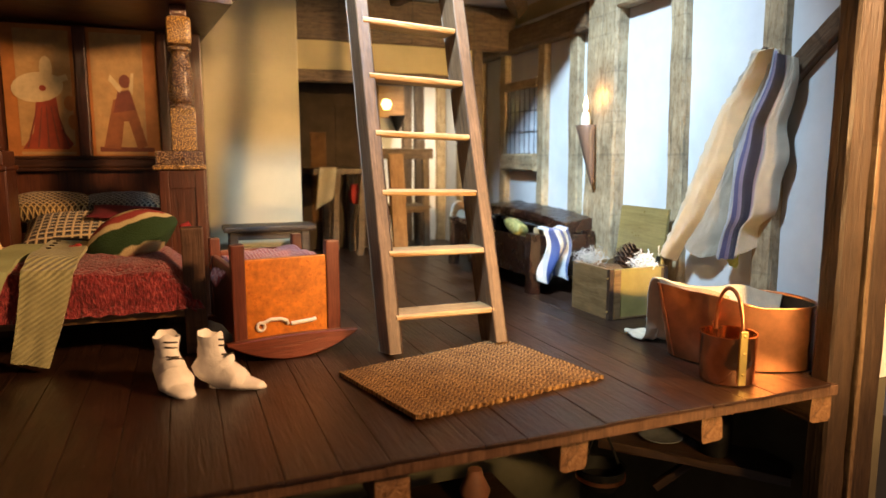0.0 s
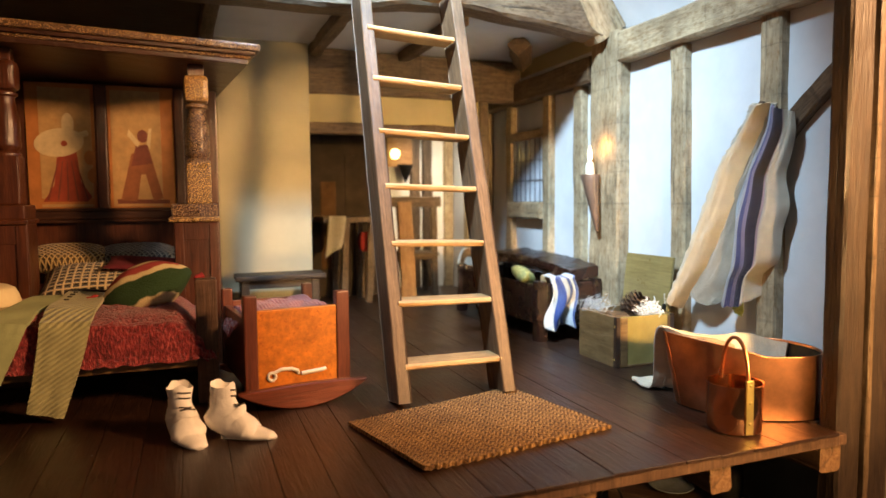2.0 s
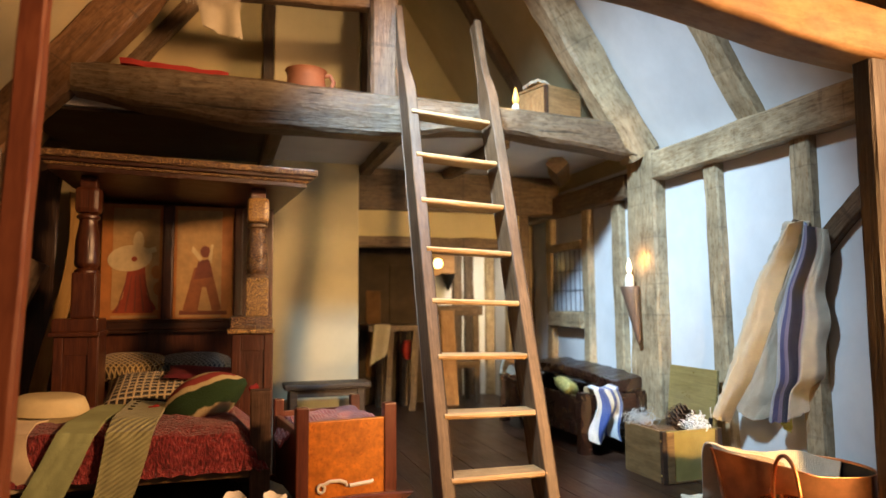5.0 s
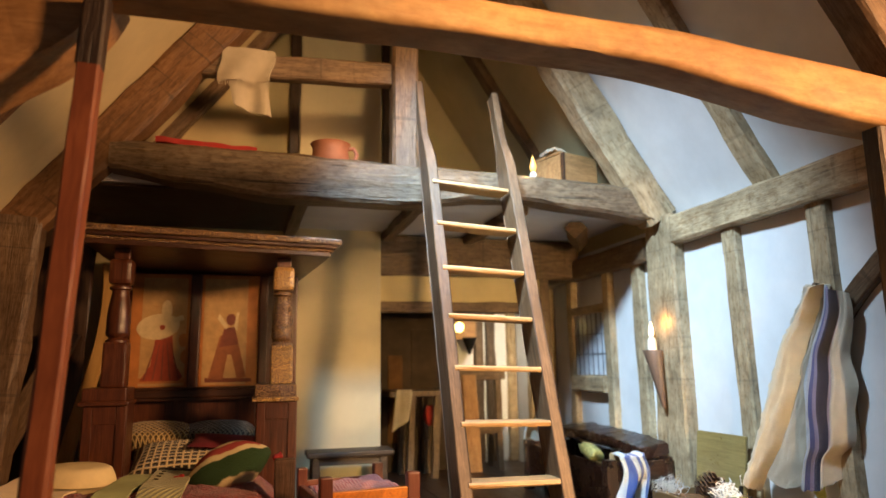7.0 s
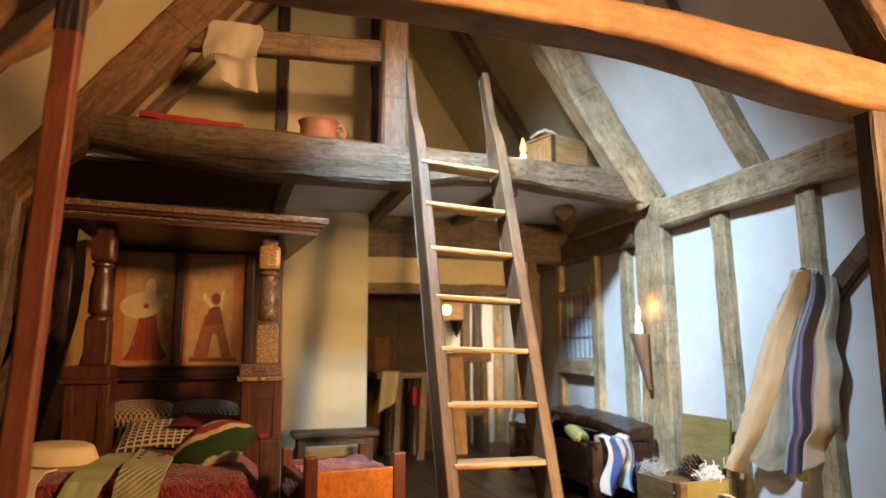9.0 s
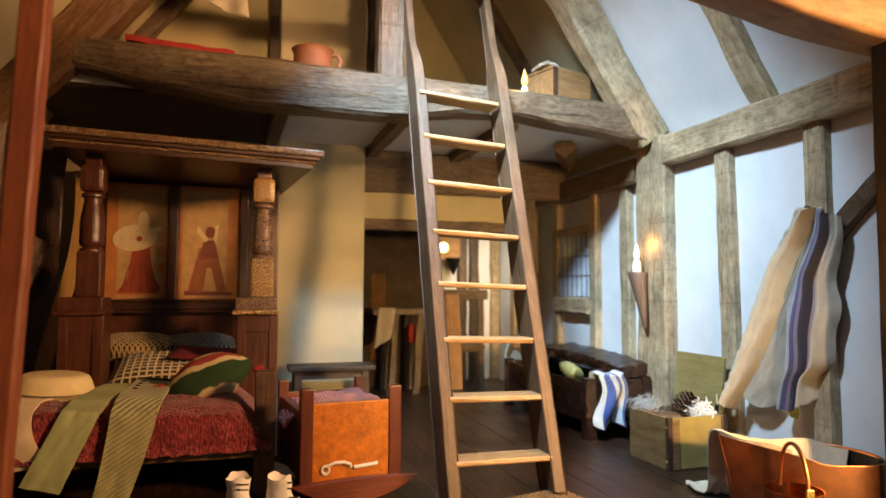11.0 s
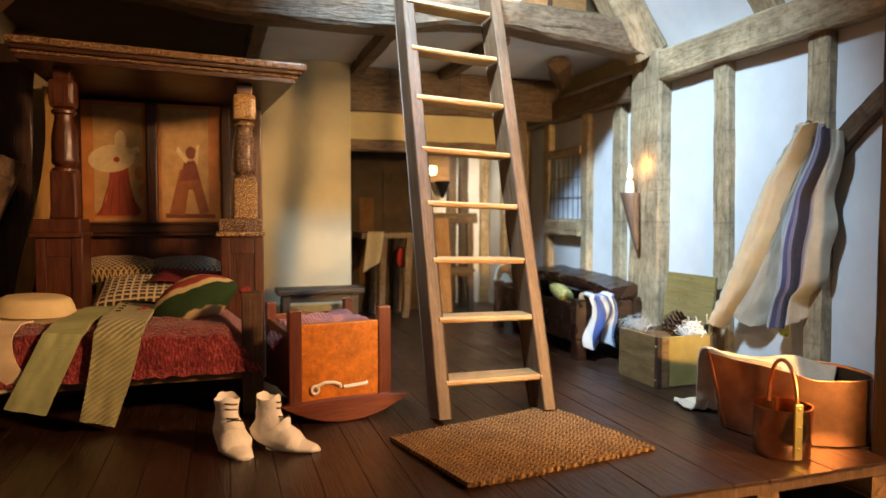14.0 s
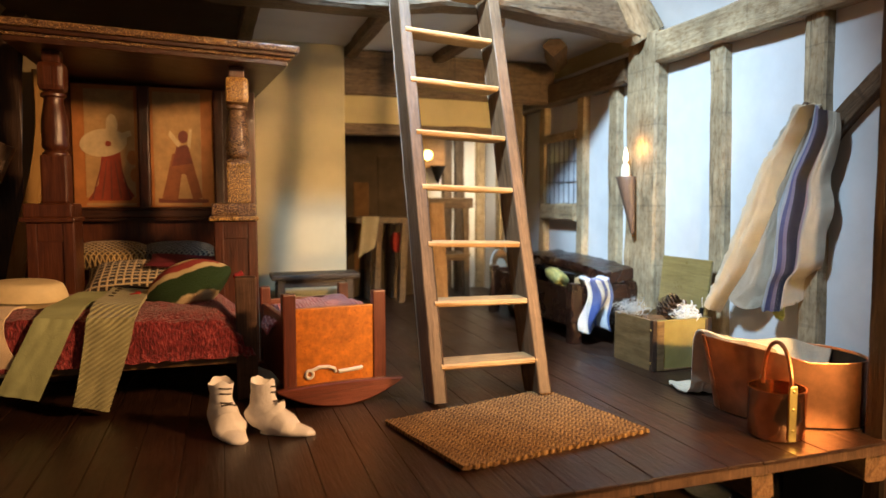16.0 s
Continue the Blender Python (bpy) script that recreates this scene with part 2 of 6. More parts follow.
# yellow base; in the loft and over the door it carries warm light
PLASTER_WARM = plain("yellow_plaster", (0.57, 0.47, 0.255), 0.85, 0, 0.14, 2.5, 0.2, 0.005, 30)
COPPER = plain("polished_copper", (0.74, 0.31, 0.14), 0.31, 1.0, 0.34, 7.0, 0.12, 0.004, 40)
COPPER_BRIGHT = plain("burnished_copper", (0.92, 0.46, 0.25), 0.15, 1.0, 0.28, 9.0, 0.10, 0.004, 40)
BRASS = plain("brass", (0.82, 0.60, 0.20), 0.36, 1.0, 0.15, 8.0, 0.05, 0.003, 50)
IRON = plain("black_iron", (0.03, 0.028, 0.026), 0.5, 0.8, 0.4, 12.0, 0.3, 0.004, 60)
BONE = plain("bone_white", (0.72, 0.66, 0.55), 0.5, 0, 0.15, 14.0, 0.1)
LEATHER = plain("cream_leather", (0.86, 0.82, 0.75), 0.6, 0, 0.14, 14.0, 0.6, 0.008, 34)
LACE = plain("dark_cord", (0.05, 0.04, 0.03), 0.9, 0, 0.3, 30.0, 0.3)
CLAY = plain("terracotta", (0.31, 0.125, 0.07), 0.6, 0, 0.2, 10.0, 0.3, 0.006, 50)
WAX = plain("candle_wax", (0.80, 0.74, 0.60), 0.45, 0, 0.08, 14.0, 0.1)
FELT = plain("cream_felt", (0.74, 0.61, 0.33), 0.95, 0, 0.10, 12.0, 0.5, 0.006, 140)
WOOL_GREY = plain("grey_wool", (0.42, 0.46, 0.48), 0.95, 0, 0.3, 30.0, 0.6, 0.01, 120)
WOOL_WHITE = plain("white_fleece", (0.82, 0.80, 0.76), 0.95, 0, 0.15, 30.0, 0.6, 0.01, 120)
CONE = plain("pine_cone", (0.10, 0.055, 0.03), 0.8, 0, 0.4, 30.0, 0.4)
DARK_BROWN = plain("dark_brown_wood", (0.050, 0.030, 0.016), 0.9, 0, 0.5, 5.0, 0.3)
DARK = plain("shadowy_stain", (0.025, 0.018, 0.014), 0.8, 0, 0.4, 3.0, 0.2)
STONE = plain("gallery_wall", (0.30, 0.24, 0.17), 0.9, 0, 0.1, 0.6, 0.1, 0.01, 6)
LEAD = plain("window_lead", (0.20, 0.20, 0.21), 0.5, 0.4, 0.3, 20.0, 0.2)
PANE = plain("old_glass", (0.62, 0.66, 0.70), 0.18, 0, 0.2, 5.0, 0.15, 0.004, 20)
GREEN = plain("green_brocade", (0.23, 0.25, 0.09), 0.6, 0, 0.5, 30.0, 0.5, 0.008, 90, (0.55, 0.50, 0.22))
RED_CLOTH = plain("red_wool", (0.36, 0.03, 0.025), 0.95, 0, 0.3, 14.0, 0.4, 0.008, 120)
WINE = plain("wine_velvet", (0.14, 0.012, 0.022), 0.9, 0, 0.3, 14.0, 0.3, 0.006, 120)
LINEN = woven("cream_linen", (0.86, 0.66, 0.40), (0.95, 0.77, 0.51), 230, 0.95, 0.003, 0.0, 0.15)
LINEN_PALE = woven("bleached_linen", (0.64, 0.55, 0.42), (0.76, 0.67, 0.52), 200, 0.95, 0.003, 0.0, 0.15)
LINEN_GREY = woven("undyed_linen", (0.46, 0.39, 0.28), (0.58, 0.50, 0.37), 200, 0.95, 0.003, 0.0, 0.15)
QUILT = tufted("crimson_quilting", (0.085, 0.005, 0.007), (0.22, 0.014, 0.018), (0.46, 0.085, 0.070))
HOSE_PALE = plain("sage_wool", (0.35, 0.385, 0.185), 0.95, 0, 0.16, 9.0, 0.7, 0.007, 150)
HOSE_YELLOW = woven("straw_twill", (0.36, 0.345, 0.155), (0.43, 0.41, 0.195), 46, 0.95, 0.012, -0.75)
CHECK = woven("straw_basket_weave", (0.11, 0.065, 0.022), (0.62, 0.44, 0.17), 36, 0.85, 0.020, 0.785, 0.35, None, True)
LATTICE = woven("open_straw_weave", (0.030, 0.020, 0.012), (0.70, 0.56, 0.30), 22, 0.9, 0.02, 0.0, 0.2, None, True)
CHECK_BLUE = woven("blue_grey_weave", (0.055, 0.070, 0.080), (0.34, 0.36, 0.31), 40, 0.9, 0.016, 0.785, 0.4, None, True)


def coir():
    """Braided coir: rows of small chevrons over the mat's uv, which counts metres."""
    m, n, l, bsdf = shader("braided_coir")
    uv, sep = n.new("ShaderNodeUVMap"), n.new("ShaderNodeSeparateXYZ")
    v = coords(n, l, (1, 1, 1))
    l.new(uv.outputs["UV"], sep.inputs["Vector"])

    def math_(op, a, b):
        q = n.new("ShaderNodeMath")
        q.operation = op
        for sock, val in zip(q.inputs, (a, b)):
            if isinstance(val, (int, float)):
                sock.default_value = val
            else:
                l.new(val, sock)
        return q.outputs[0]

    warp = math_("MULTIPLY", noise_tex(n, l, v, 14.0, 3), 0.05)
    rows = math_("PINGPONG", math_("ADD", sep.outputs["X"], math_("MULTIPLY", warp, 0.3)), 0.021)
    saw = math_("SINE", math_("MULTIPLY", math_("ADD", math_("ADD", sep.outputs["Y"], rows), warp), 270.0), 0)
    edge = math_("COMPARE", rows, 0.0)
    edge.node.inputs[2].default_value = 0.0035
    h = math_("SUBTRACT", math_("MULTIPLY_ADD", saw, 0.5), math_("MULTIPLY", edge, 0.3))
    fib = noise_tex(n, l, v, 62.0, 5, 0.8)
    g = mix(n, l, "MIX", 0.72, h, fib)
    col = ramp(n, l, g, [(0.30, (0.050, 0.022, 0.008)), (0.48, (0.25, 0.125, 0.038)), (0.70, (0.52, 0.31, 0.11))])
    col = mix(n, l, "MULTIPLY", 1.0, col, ramp(n, l, noise_tex(n, l, v, 5.0, 3), [(0.3, (0.68, 0.64, 0.6)), (0.65, (1, 1, 1))]))
    l.new(col, bsdf.inputs["Base Color"])
    bsdf.inputs["Roughness"].default_value = 0.95
    bump(n, l, bsdf, g, 1.0, 0.012)
    return m


MAT = coir()
PINK = woven("pink_check", (0.40, 0.09, 0.08), (0.62, 0.34, 0.30), 60, 0.95, 0.01)
NAVY, ICE, CREAM = (0.014, 0.016, 0.055), (0.76, 0.80, 0.81), (0.94, 0.79, 0.58)
STRIPE = woven("striped_linen", CREAM, CREAM, 220, 0.95, 0.006, 0.0, 0.2,
               [(0.0, ICE), (0.14, NAVY), (0.20, (0.62, 0.64, 0.70)), (0.27, (0.13, 0.14, 0.36)), (0.33, (0.36, 0.30, 0.46)), (0.40, (0.030, 0.024, 0.055)), (0.53, (0.66, 0.46, 0.46)), (0.58, CREAM)])
STRIPE_BLUE = woven("blue_striped_cotton", ICE, ICE, 200, 0.95, 0.008, 0.0, 0.15,
                    [(0.0, (0.84, 0.88, 0.90)), (0.20, (0.05, 0.10, 0.40)), (0.42, (0.84, 0.88, 0.90)), (0.60, (0.10, 0.16, 0.46)), (0.72, (0.84, 0.88, 0.90)), (0.93, (0.10, 0.16, 0.40))])
FLAME = glow("flame", (1.0, 0.56, 0.12), 1.6)
FLAME_HOT = glow("flame_white", (1.0, 0.80, 0.50), 6.0)

# ---- mesh helpers, all in full-size metres ----
BASE = {}


def thing(name, at, label="", category="", group="", kind=""):
    ob = new(name)
    ob.empty_display_size = 0.01
    BASE[ob.name] = Matrix.Translation([v * S for v in at])
    ob.matrix_basis = BASE[ob.name].copy()
    return tagged(ob, label, category, group, kind)


def part(name, bm, material, parent=None, label="", at=None, smooth=False):
    """Links bm, in full-size metres, as one mesh. at: its pose, a Matrix in full-size metres."""
    bmesh.ops.scale(bm, vec=(S, S, S), verts=bm.verts)
    me = bpy.data.meshes.new(name)
    bm.to_mesh(me)
    bm.free()
    if smooth:
        me.shade_smooth()
        me.set_sharp_from_angle(angle=radians(48))
    me.materials.append(material)
    ob = new(name, me)
    m = at.copy() if at is not None else Matrix()
    m.translation = m.translation * S
    ob.matrix_basis = m
    BASE[ob.name] = m
    if parent is not None:
        ob.parent = parent
        ob.matrix_parent_inverse = BASE[parent.name].inverted()
    if label:
        ob["label"] = label
    return ob


def box_bm(x0, x1, y0, y1, z0, z1, bevel=0.006, bm=None):
    bm = bm or bmesh.new()
    made = bmesh.ops.create_cube(bm, size=1)["verts"]
    for v in made:
        v.co = (x0 + (v.co.x + 0.5) * (x1 - x0), y0 + (v.co.y + 0.5) * (y1 - y0), z0 + (v.co.z + 0.5) * (z1 - z0))
    if bevel:
        edges = list({e for v in made for e in v.link_edges})
        bmesh.ops.bevel(bm, geom=edges, offset=min(bevel, 0.3 * min(x1 - x0, y1 - y0, z1 - z0)), segments=2, affect="EDGES", profile=0.6)
    return bm


def timber_bm(length, w, h, segs=14, wob=0.008, bow=0.0, taper=1.0, seed=0, chamfer=0.12, sag=None):
    """A hewn stick along x, w wide (y) and h high (z), centred on its line. sag(u) -> (dy, dz)."""
    bm = bmesh.new()
    c = chamfer * min(w, h)
    ring0 = [(-w / 2 + c, -h / 2), (w / 2 - c, -h / 2), (w / 2, -h / 2 + c), (w / 2, h / 2 - c),
             (w / 2 - c, h / 2), (-w / 2 + c, h / 2), (-w / 2, h / 2 - c), (-w / 2, -h / 2 + c)]
    rings = []
    for i in range(segs + 1):
        u = i / segs
        k = 1 + (taper - 1) * u
        dz = bow * 4 * u * (1 - u)
        dy = 0.0
        if sag:
            a, b = sag(u)
            dy, dz = dy + a, dz + b
        ring = []
        for j, (y, z) in enumerate(ring0):
            n1 = noise.noise(Vector((u * length * 3.0 + seed * 7.3, j * 0.9 + seed, seed * 1.7)))
            n2 = noise.noise(Vector((u * length * 11.0 + seed * 3.1, j * 2.1, seed + 9.0)))
            r = 1 + (wob / max(w, h)) * (1.4 * n1 + 0.8 * n2) * 2
            ring.append(bm.verts.new((u * length, y * k * r + dy, z * k * r + dz)))
        rings.append(ring)
    for a, b in zip(rings, rings[1:]):
        for j in range(8):
            bm.faces.new((a[j], a[(j + 1) % 8], b[(j + 1) % 8], b[j]))
    bm.faces.new(rings[0][::-1])
    bm.faces.new(rings[-1])
    bmesh.ops.recalc_face_normals(bm, faces=bm.faces)
    return bm


def along(p0, p1, up=(0, 0, 1)):
    """The pose whose x runs from p0 to p1 and whose z leans to up."""
    p0, p1 = Vector(p0), Vector(p1)
    x = (p1 - p0).normalized()
    y = Vector(up).cross(x).normalized()
    z = x.cross(y)
    m = Matrix((x, y, z)).transposed().to_4x4()
    m.translation = p0
    return m


def timber(name, p0, p1, w, h, material, parent=None, up=(0, 0, 1), label="", **kw):
    """A hewn timber from p0 to p1; w across, h towards up."""
    length = (Vector(p1) - Vector(p0)).length
    kw.setdefault("segs", max(4, int(length / 0.12)))
    return part(name, timber_bm(length, w, h, **kw), material, parent, label, along(p0, p1, up))


def lathe_bm(profile, segs=24, sx=1.0, sy=1.0):
    """Turned about z from (radius, height) pairs; radius 0 closes it."""
    bm = bmesh.new()
    rings = []
    for r, z in profile:
        if r <= 1e-6:
            rings.append([bm.verts.new((0, 0, z))])
        else:
            rings.append([bm.verts.new((r * sx * math.cos(a), r * sy * math.sin(a), z)) for a in (2 * math.pi * i / segs for i in range(segs))])
    for a, b in zip(rings, rings[1:]):
        for i in range(segs):
            q = [a[i % len(a)], a[(i + 1) % len(a)], b[(i + 1) % len(b)], b[i % len(b)]]
            q = list(dict.fromkeys(q))
            if len(q) > 2:
                bm.faces.new(q)
    bmesh.ops.recalc_face_normals(bm, faces=bm.faces)
    return bm


def tube_bm(points, radius, segs=8, bm=None, taper=1.0):
    bm = bm or bmesh.new()
    pts = [Vector(p) for p in points]
    rings = []
    side = None
    for i, p in enumerate(pts):
        d = (pts[min(i + 1, len(pts) - 1)] - pts[max(i - 1, 0)]).normalized()
        ref = side if side is not None else (Vector((0, 0, 1)) if abs(d.z) < 0.9 else Vector((1, 0, 0)))
        side = (ref - d * ref.dot(d)).normalized()
        other = d.cross(side)
        r = radius * (1 + (taper - 1) * i / max(1, len(pts) - 1))
        rings.append([bm.verts.new(p + r * (math.cos(a) * side + math.sin(a) * other)) for a in (2 * math.pi * k / segs for k in range(segs))])
    for a, b in zip(rings, rings[1:]):
        for k in range(segs):
            bm.faces.new((a[k], a[(k + 1) % segs], b[(k + 1) % segs], b[k]))
    bm.faces.new(rings[0][::-1])
    bm.faces.new(rings[-1])
    return bm


def sheet_bm(f, nu, nv, thick=0.008, wide=1.0, tall=1.0):
    """A sheet of cloth with thickness from f(u, v); its uv counts metres over wide and tall."""
    bm = bmesh.new()
    uv = bm.loops.layers.uv.new("UVMap")
    grid = [[Vector(f(i / nu, j / nv)) for j in range(nv + 1)] for i in range(nu + 1)]

    def normal(i, j):
        a = grid[min(i + 1, nu)][j] - grid[max(i - 1, 0)][j]
        b = grid[i][min(j + 1, nv)] - grid[i][max(j - 1, 0)]
        c = a.cross(b)
        return c.normalized() if c.length > 1e-9 else Vector((0, 0, 1))

    sides = []
    for s in (0.5, -0.5):
        sides.append([[bm.verts.new(grid[i][j] + s * thick * normal(i, j)) for j in range(nv + 1)] for i in range(nu + 1)])

    def face(vs, uvs):
        f_ = bm.faces.new(vs)
        for lp, (a, b) in zip(f_.loops, uvs):
            lp[uv].uv = (a, b)

    for i in range(nu):
        for j in range(nv):
            ids = [(i, j), (i + 1, j), (i + 1, j + 1), (i, j + 1)]
            uvs = [(a / nu * wide, b / nv * tall) for a, b in ids]
            face([sides[0][a][b] for a, b in ids], uvs)
            face([sides[1][a][b] for a, b in ids[::-1]], uvs[::-1])
    rim = [(i, 0) for i in range(nu)] + [(nu, j) for j in range(nv)] + [(i, nv) for i in range(nu, 0, -1)] + [(0, j) for j in range(nv, 0, -1)]
    for (a, b), (c, d) in zip(rim, rim[1:] + rim[:1]):
        face([sides[0][a][b], sides[1][a][b], sides[1][c][d], sides[0][c][d]], [(a / nu * wide, b / nv * tall)] * 2 + [(c / nu * wide, d / nv * tall)] * 2)
    bmesh.ops.recalc_face_normals(bm, faces=bm.faces)
    return bm


def pillow_bm(lx, ly, lz, n=14, sag=0.0, seed=0, pointed=False, oval=0.0):
    """A stuffed cushion lying in xy, with pinched corners."""
    bm = bmesh.new()
    uv = bm.loops.layers.uv.new("UVMap")
    layers = []
    for s in (1, -1):
        rows = []
        for i in range(n + 1):
            for_j = []
            for j in range(n + 1):
                a, b = 2 * i / n - 1, 2 * j / n - 1
                h = ((1 - a ** 4) * (1 - b ** 4)) ** 0.5
                pinch = 1 - 0.07 * (a * a) * (1 - b * b) - 0.07 * (b * b) * (1 - a * a)
                w = 0.1 * noise.noise(Vector((a * 2 + seed, b * 2, s * 3)))
                if pointed:
                    q = 0.12 + 0.88 * (1 - abs(a) ** 2.2)
                    for_j.append(bm.verts.new((a * lx / 2, b * ly / 2 * q, s * lz / 2 * h * (0.3 + 0.7 * q) * (1 + w))))
                    continue
                for_j.append(bm.verts.new((a * lx / 2 * pinch * (1 - 0.3 * oval * b * b), b * ly / 2 * pinch * (1 - oval * a * a), s * lz / 2 * h * (1 + w) - sag * a * a)))
            rows.append(for_j)
        layers.append(rows)
    for s, rows in zip((1, -1), layers):
        for i in range(n):
            for j in range(n):
                q = [(i, j), (i + 1, j), (i + 1, j + 1), (i, j + 1)][::s]
                f_ = bm.faces.new([rows[a][b] for a, b in q])
                for lp, (a, b) in zip(f_.loops, q):
                    lp[uv].uv = (a / n * lx, b / n * ly)
    bmesh.ops.remove_doubles(bm, verts=bm.verts, dist=1e-5)
    return bm


def lerp(a, b, t):
    return tuple(x + (y - x) * t for x, y in zip(a, b))


def curve_at(keys, t):
    """Smooth way through (t, value...) rows."""
    for a, b in zip(keys, keys[1:]):
        if t <= b[0] or b is keys[-1]:
            k = min(1.0, max(0.0, (t - a[0]) / (b[0] - a[0])))
            k = k * k * (3 - 2 * k)
            return tuple(p + (q - p) * k for p, q in zip(a[1:], b[1:]))


def flow(keys, t):
    """Even, unhurried way through (t, value...) rows."""
    i = 0
    while i < len(keys) - 2 and t > keys[i + 1][0]:
        i += 1
    a, p, q, d = [keys[max(0, min(len(keys) - 1, i + j))] for j in (-1, 0, 1, 2)]
    h = q[0] - p[0]
    f = max(0.0, min(1.0, (t - p[0]) / h))
    out = []
    for k in range(1, len(p)):
        m0 = (q[k] - a[k]) / (q[0] - a[0]) * h
        m1 = (d[k] - p[k]) / (d[0] - p[0]) * h
        out.append((2 * f ** 3 - 3 * f * f + 1) * p[k] + (f ** 3 - 2 * f * f + f) * m0 + (3 * f * f - 2 * f ** 3) * q[k] + (f ** 3 - f * f) * m1)
    return tuple(out)


def box_y(x0, x1, y0, y1, z0, z1, bevel=0.006):
    """A board whose grain runs along y; pose it with ALONG_Y."""
    return box_bm(y0, y1, -x1, -x0, z0, z1, bevel)


ALONG_Y = Matrix.Rotation(radians(90), 4, "Z")

# ---- structure ----
FRONT, WALL_X = 1.91, 2.90


def structure(name, bm, material, label="", at=None, category=""):
    return tagged(part(name, bm, material, None, "", at), label, category or name.split("_")[0], "", "structure")


# the stand below the house
structure("plinth", box_bm(-2.3, 3.4, 1.6, 7.8, -11.0, -2.41, 0.02), DARK, "dark display stand under the doll's house")
structure("floor_gallery", box_bm(-30, 30, -30, 30, -11.2, -11.0, 0), STONE, "plain stone floor of the gallery")

# outer walls and partition
structure("wall_east", box_bm(WALL_X, WALL_X + 0.12, 2.0, 7.3, -0.055, 2.15, 0), PLASTER, "white lime plaster infill wall")
structure("wall_west", box_bm(-1.87, -1.75, 2.0, 7.3, -2.3, 1.9, 0), POST_BROWN, "dark oak boarded wall beside the bed")
structure("wall_north", box_bm(-1.75, WALL_X, 7.3, 7.42, -2.3, 5.2, 0), PLASTER, "pale plaster wall of the far room")
structure("wall_bedhead", box_bm(-1.75, 0.17, 5.45, 5.55, 0, 4.6, 0), PLASTER_WARM, "yellow plaster wall behind the bed")
structure("wall_chimney", box_bm(0.17, 0.90, 5.40, 6.0, 0, 5.0, 0.02), PLASTER_LAMPLIT, "plastered chimney breast, tinted cream for the warm lamplight")
structure("wall_over_door", box_bm(0.90, 2.46, 5.5, 5.58, 1.67, 1.91, 0), PLASTER_WARM, "plaster strip over the doorway, tinted yellow for warm light")
timber("lintel", (0.90, 5.53, 1.625), (2.5, 5.53, 1.625), 0.12, 0.095, OAK_BROWN, seed=3)
tagged(bpy.data.objects["lintel"], "reddish-brown oak lintel over the doorway", "lintel", "", "structure")
tagged(timber("beam_partition", (0.90, 5.53, 2.09), (2.86, 5.53, 2.09), 0.12, 0.37, OAK_BROWN, seed=5), "wide brown oak beam under the loft ceiling", "beam", "", "structure")
tagged(timber("post_doorway", (2.50, 5.53, 0), (2.50, 5.53, 1.9), 0.10, 0.10, OAK_BROWN, seed=6, up=(0, 1, 0)), "brown oak doorway post", "post", "", "structure")


def slope(name, foot, ridge, y0, y1, material, label):
    """A roof slope from its foot to the ridge, its plaster inwards."""
    bm = bmesh.new()
    (xa, za), (xb, zb) = foot, ridge
    out = Vector((zb - za, 0, -(xb - xa))).normalized() * (1 if xa > xb else -1) * 0.1
    vs = [bm.verts.new(Vector(p) + o) for o in (Vector(), out) for p in ((xa, y0, za), (xa, y1, za), (xb, y1, zb), (xb, y0, zb))]
    for q in ((0, 1, 2, 3), (7, 6, 5, 4), (0, 4, 5, 1), (1, 5, 6, 2), (2, 6, 7, 3), (3, 7, 4, 0)):
        bm.faces.new([vs[i] for i in q])
    bmesh.ops.recalc_face_normals(bm, faces=bm.faces)
    return structure(name, bm, material, label, None, "roof")


slope("roof_east", (3.041, 2.11), (0.985, 5.33), 2.0, 4.12, PLASTER, "white plastered roof slope between rafters")
# loft slope and gable: warm light is painted in as yellow plaster
slope("roof_loft", (3.041, 2.11), (0.985, 5.33), 4.123, 7.3, PLASTER_WARM, "plaster roof slope over the loft, tinted yellow for warm light")
structure("wall_loft", box_bm(0.90, 2.86, 6.60, 6.70, 2.384, 5.2, 0), PLASTER_WARM, "plaster gable at the back of the loft, tinted yellow for warm light")
slope("roof_west", (-1.80, 1.76), (0.90, 5.33), 2.0, 7.3, PLASTER_WARM, "yellow plaster roof slope over the bed")
structure("ceiling_loft", box_bm(-1.4, 2.9, 4.18, 7.3, 2.285, 2.38, 0), PLASTER, "white plaster ceiling under the loft floor")
# dark sheet added under the ceiling to paint in the shade above the tester
structure("ceiling_bed", box_bm(-1.38, 0.075, 4.20, 5.44, 2.262, 2.281, 0.003), POST_BROWN, "dark oak sheet under the loft over the bed, standing in for shade")
structure("floor_loft", box_bm(-1.3, 2.8, 4.195, 5.4, 2.384, 2.46, 0.004), OAK_BROWN, "brown loft floorboards")

# floor boards of the upper room, on a deck
floor = thing("floor", (0.6, 4.5, 0), "dark polished oak floorboards, worn at the front edge", "floor", "", "structure")
part("deck", box_bm(-1.75, 2.60, FRONT + 0.012, 7.3, -0.06, -0.014, 0.004), LEG_BROWN, floor)
x, k = -1.74, 0
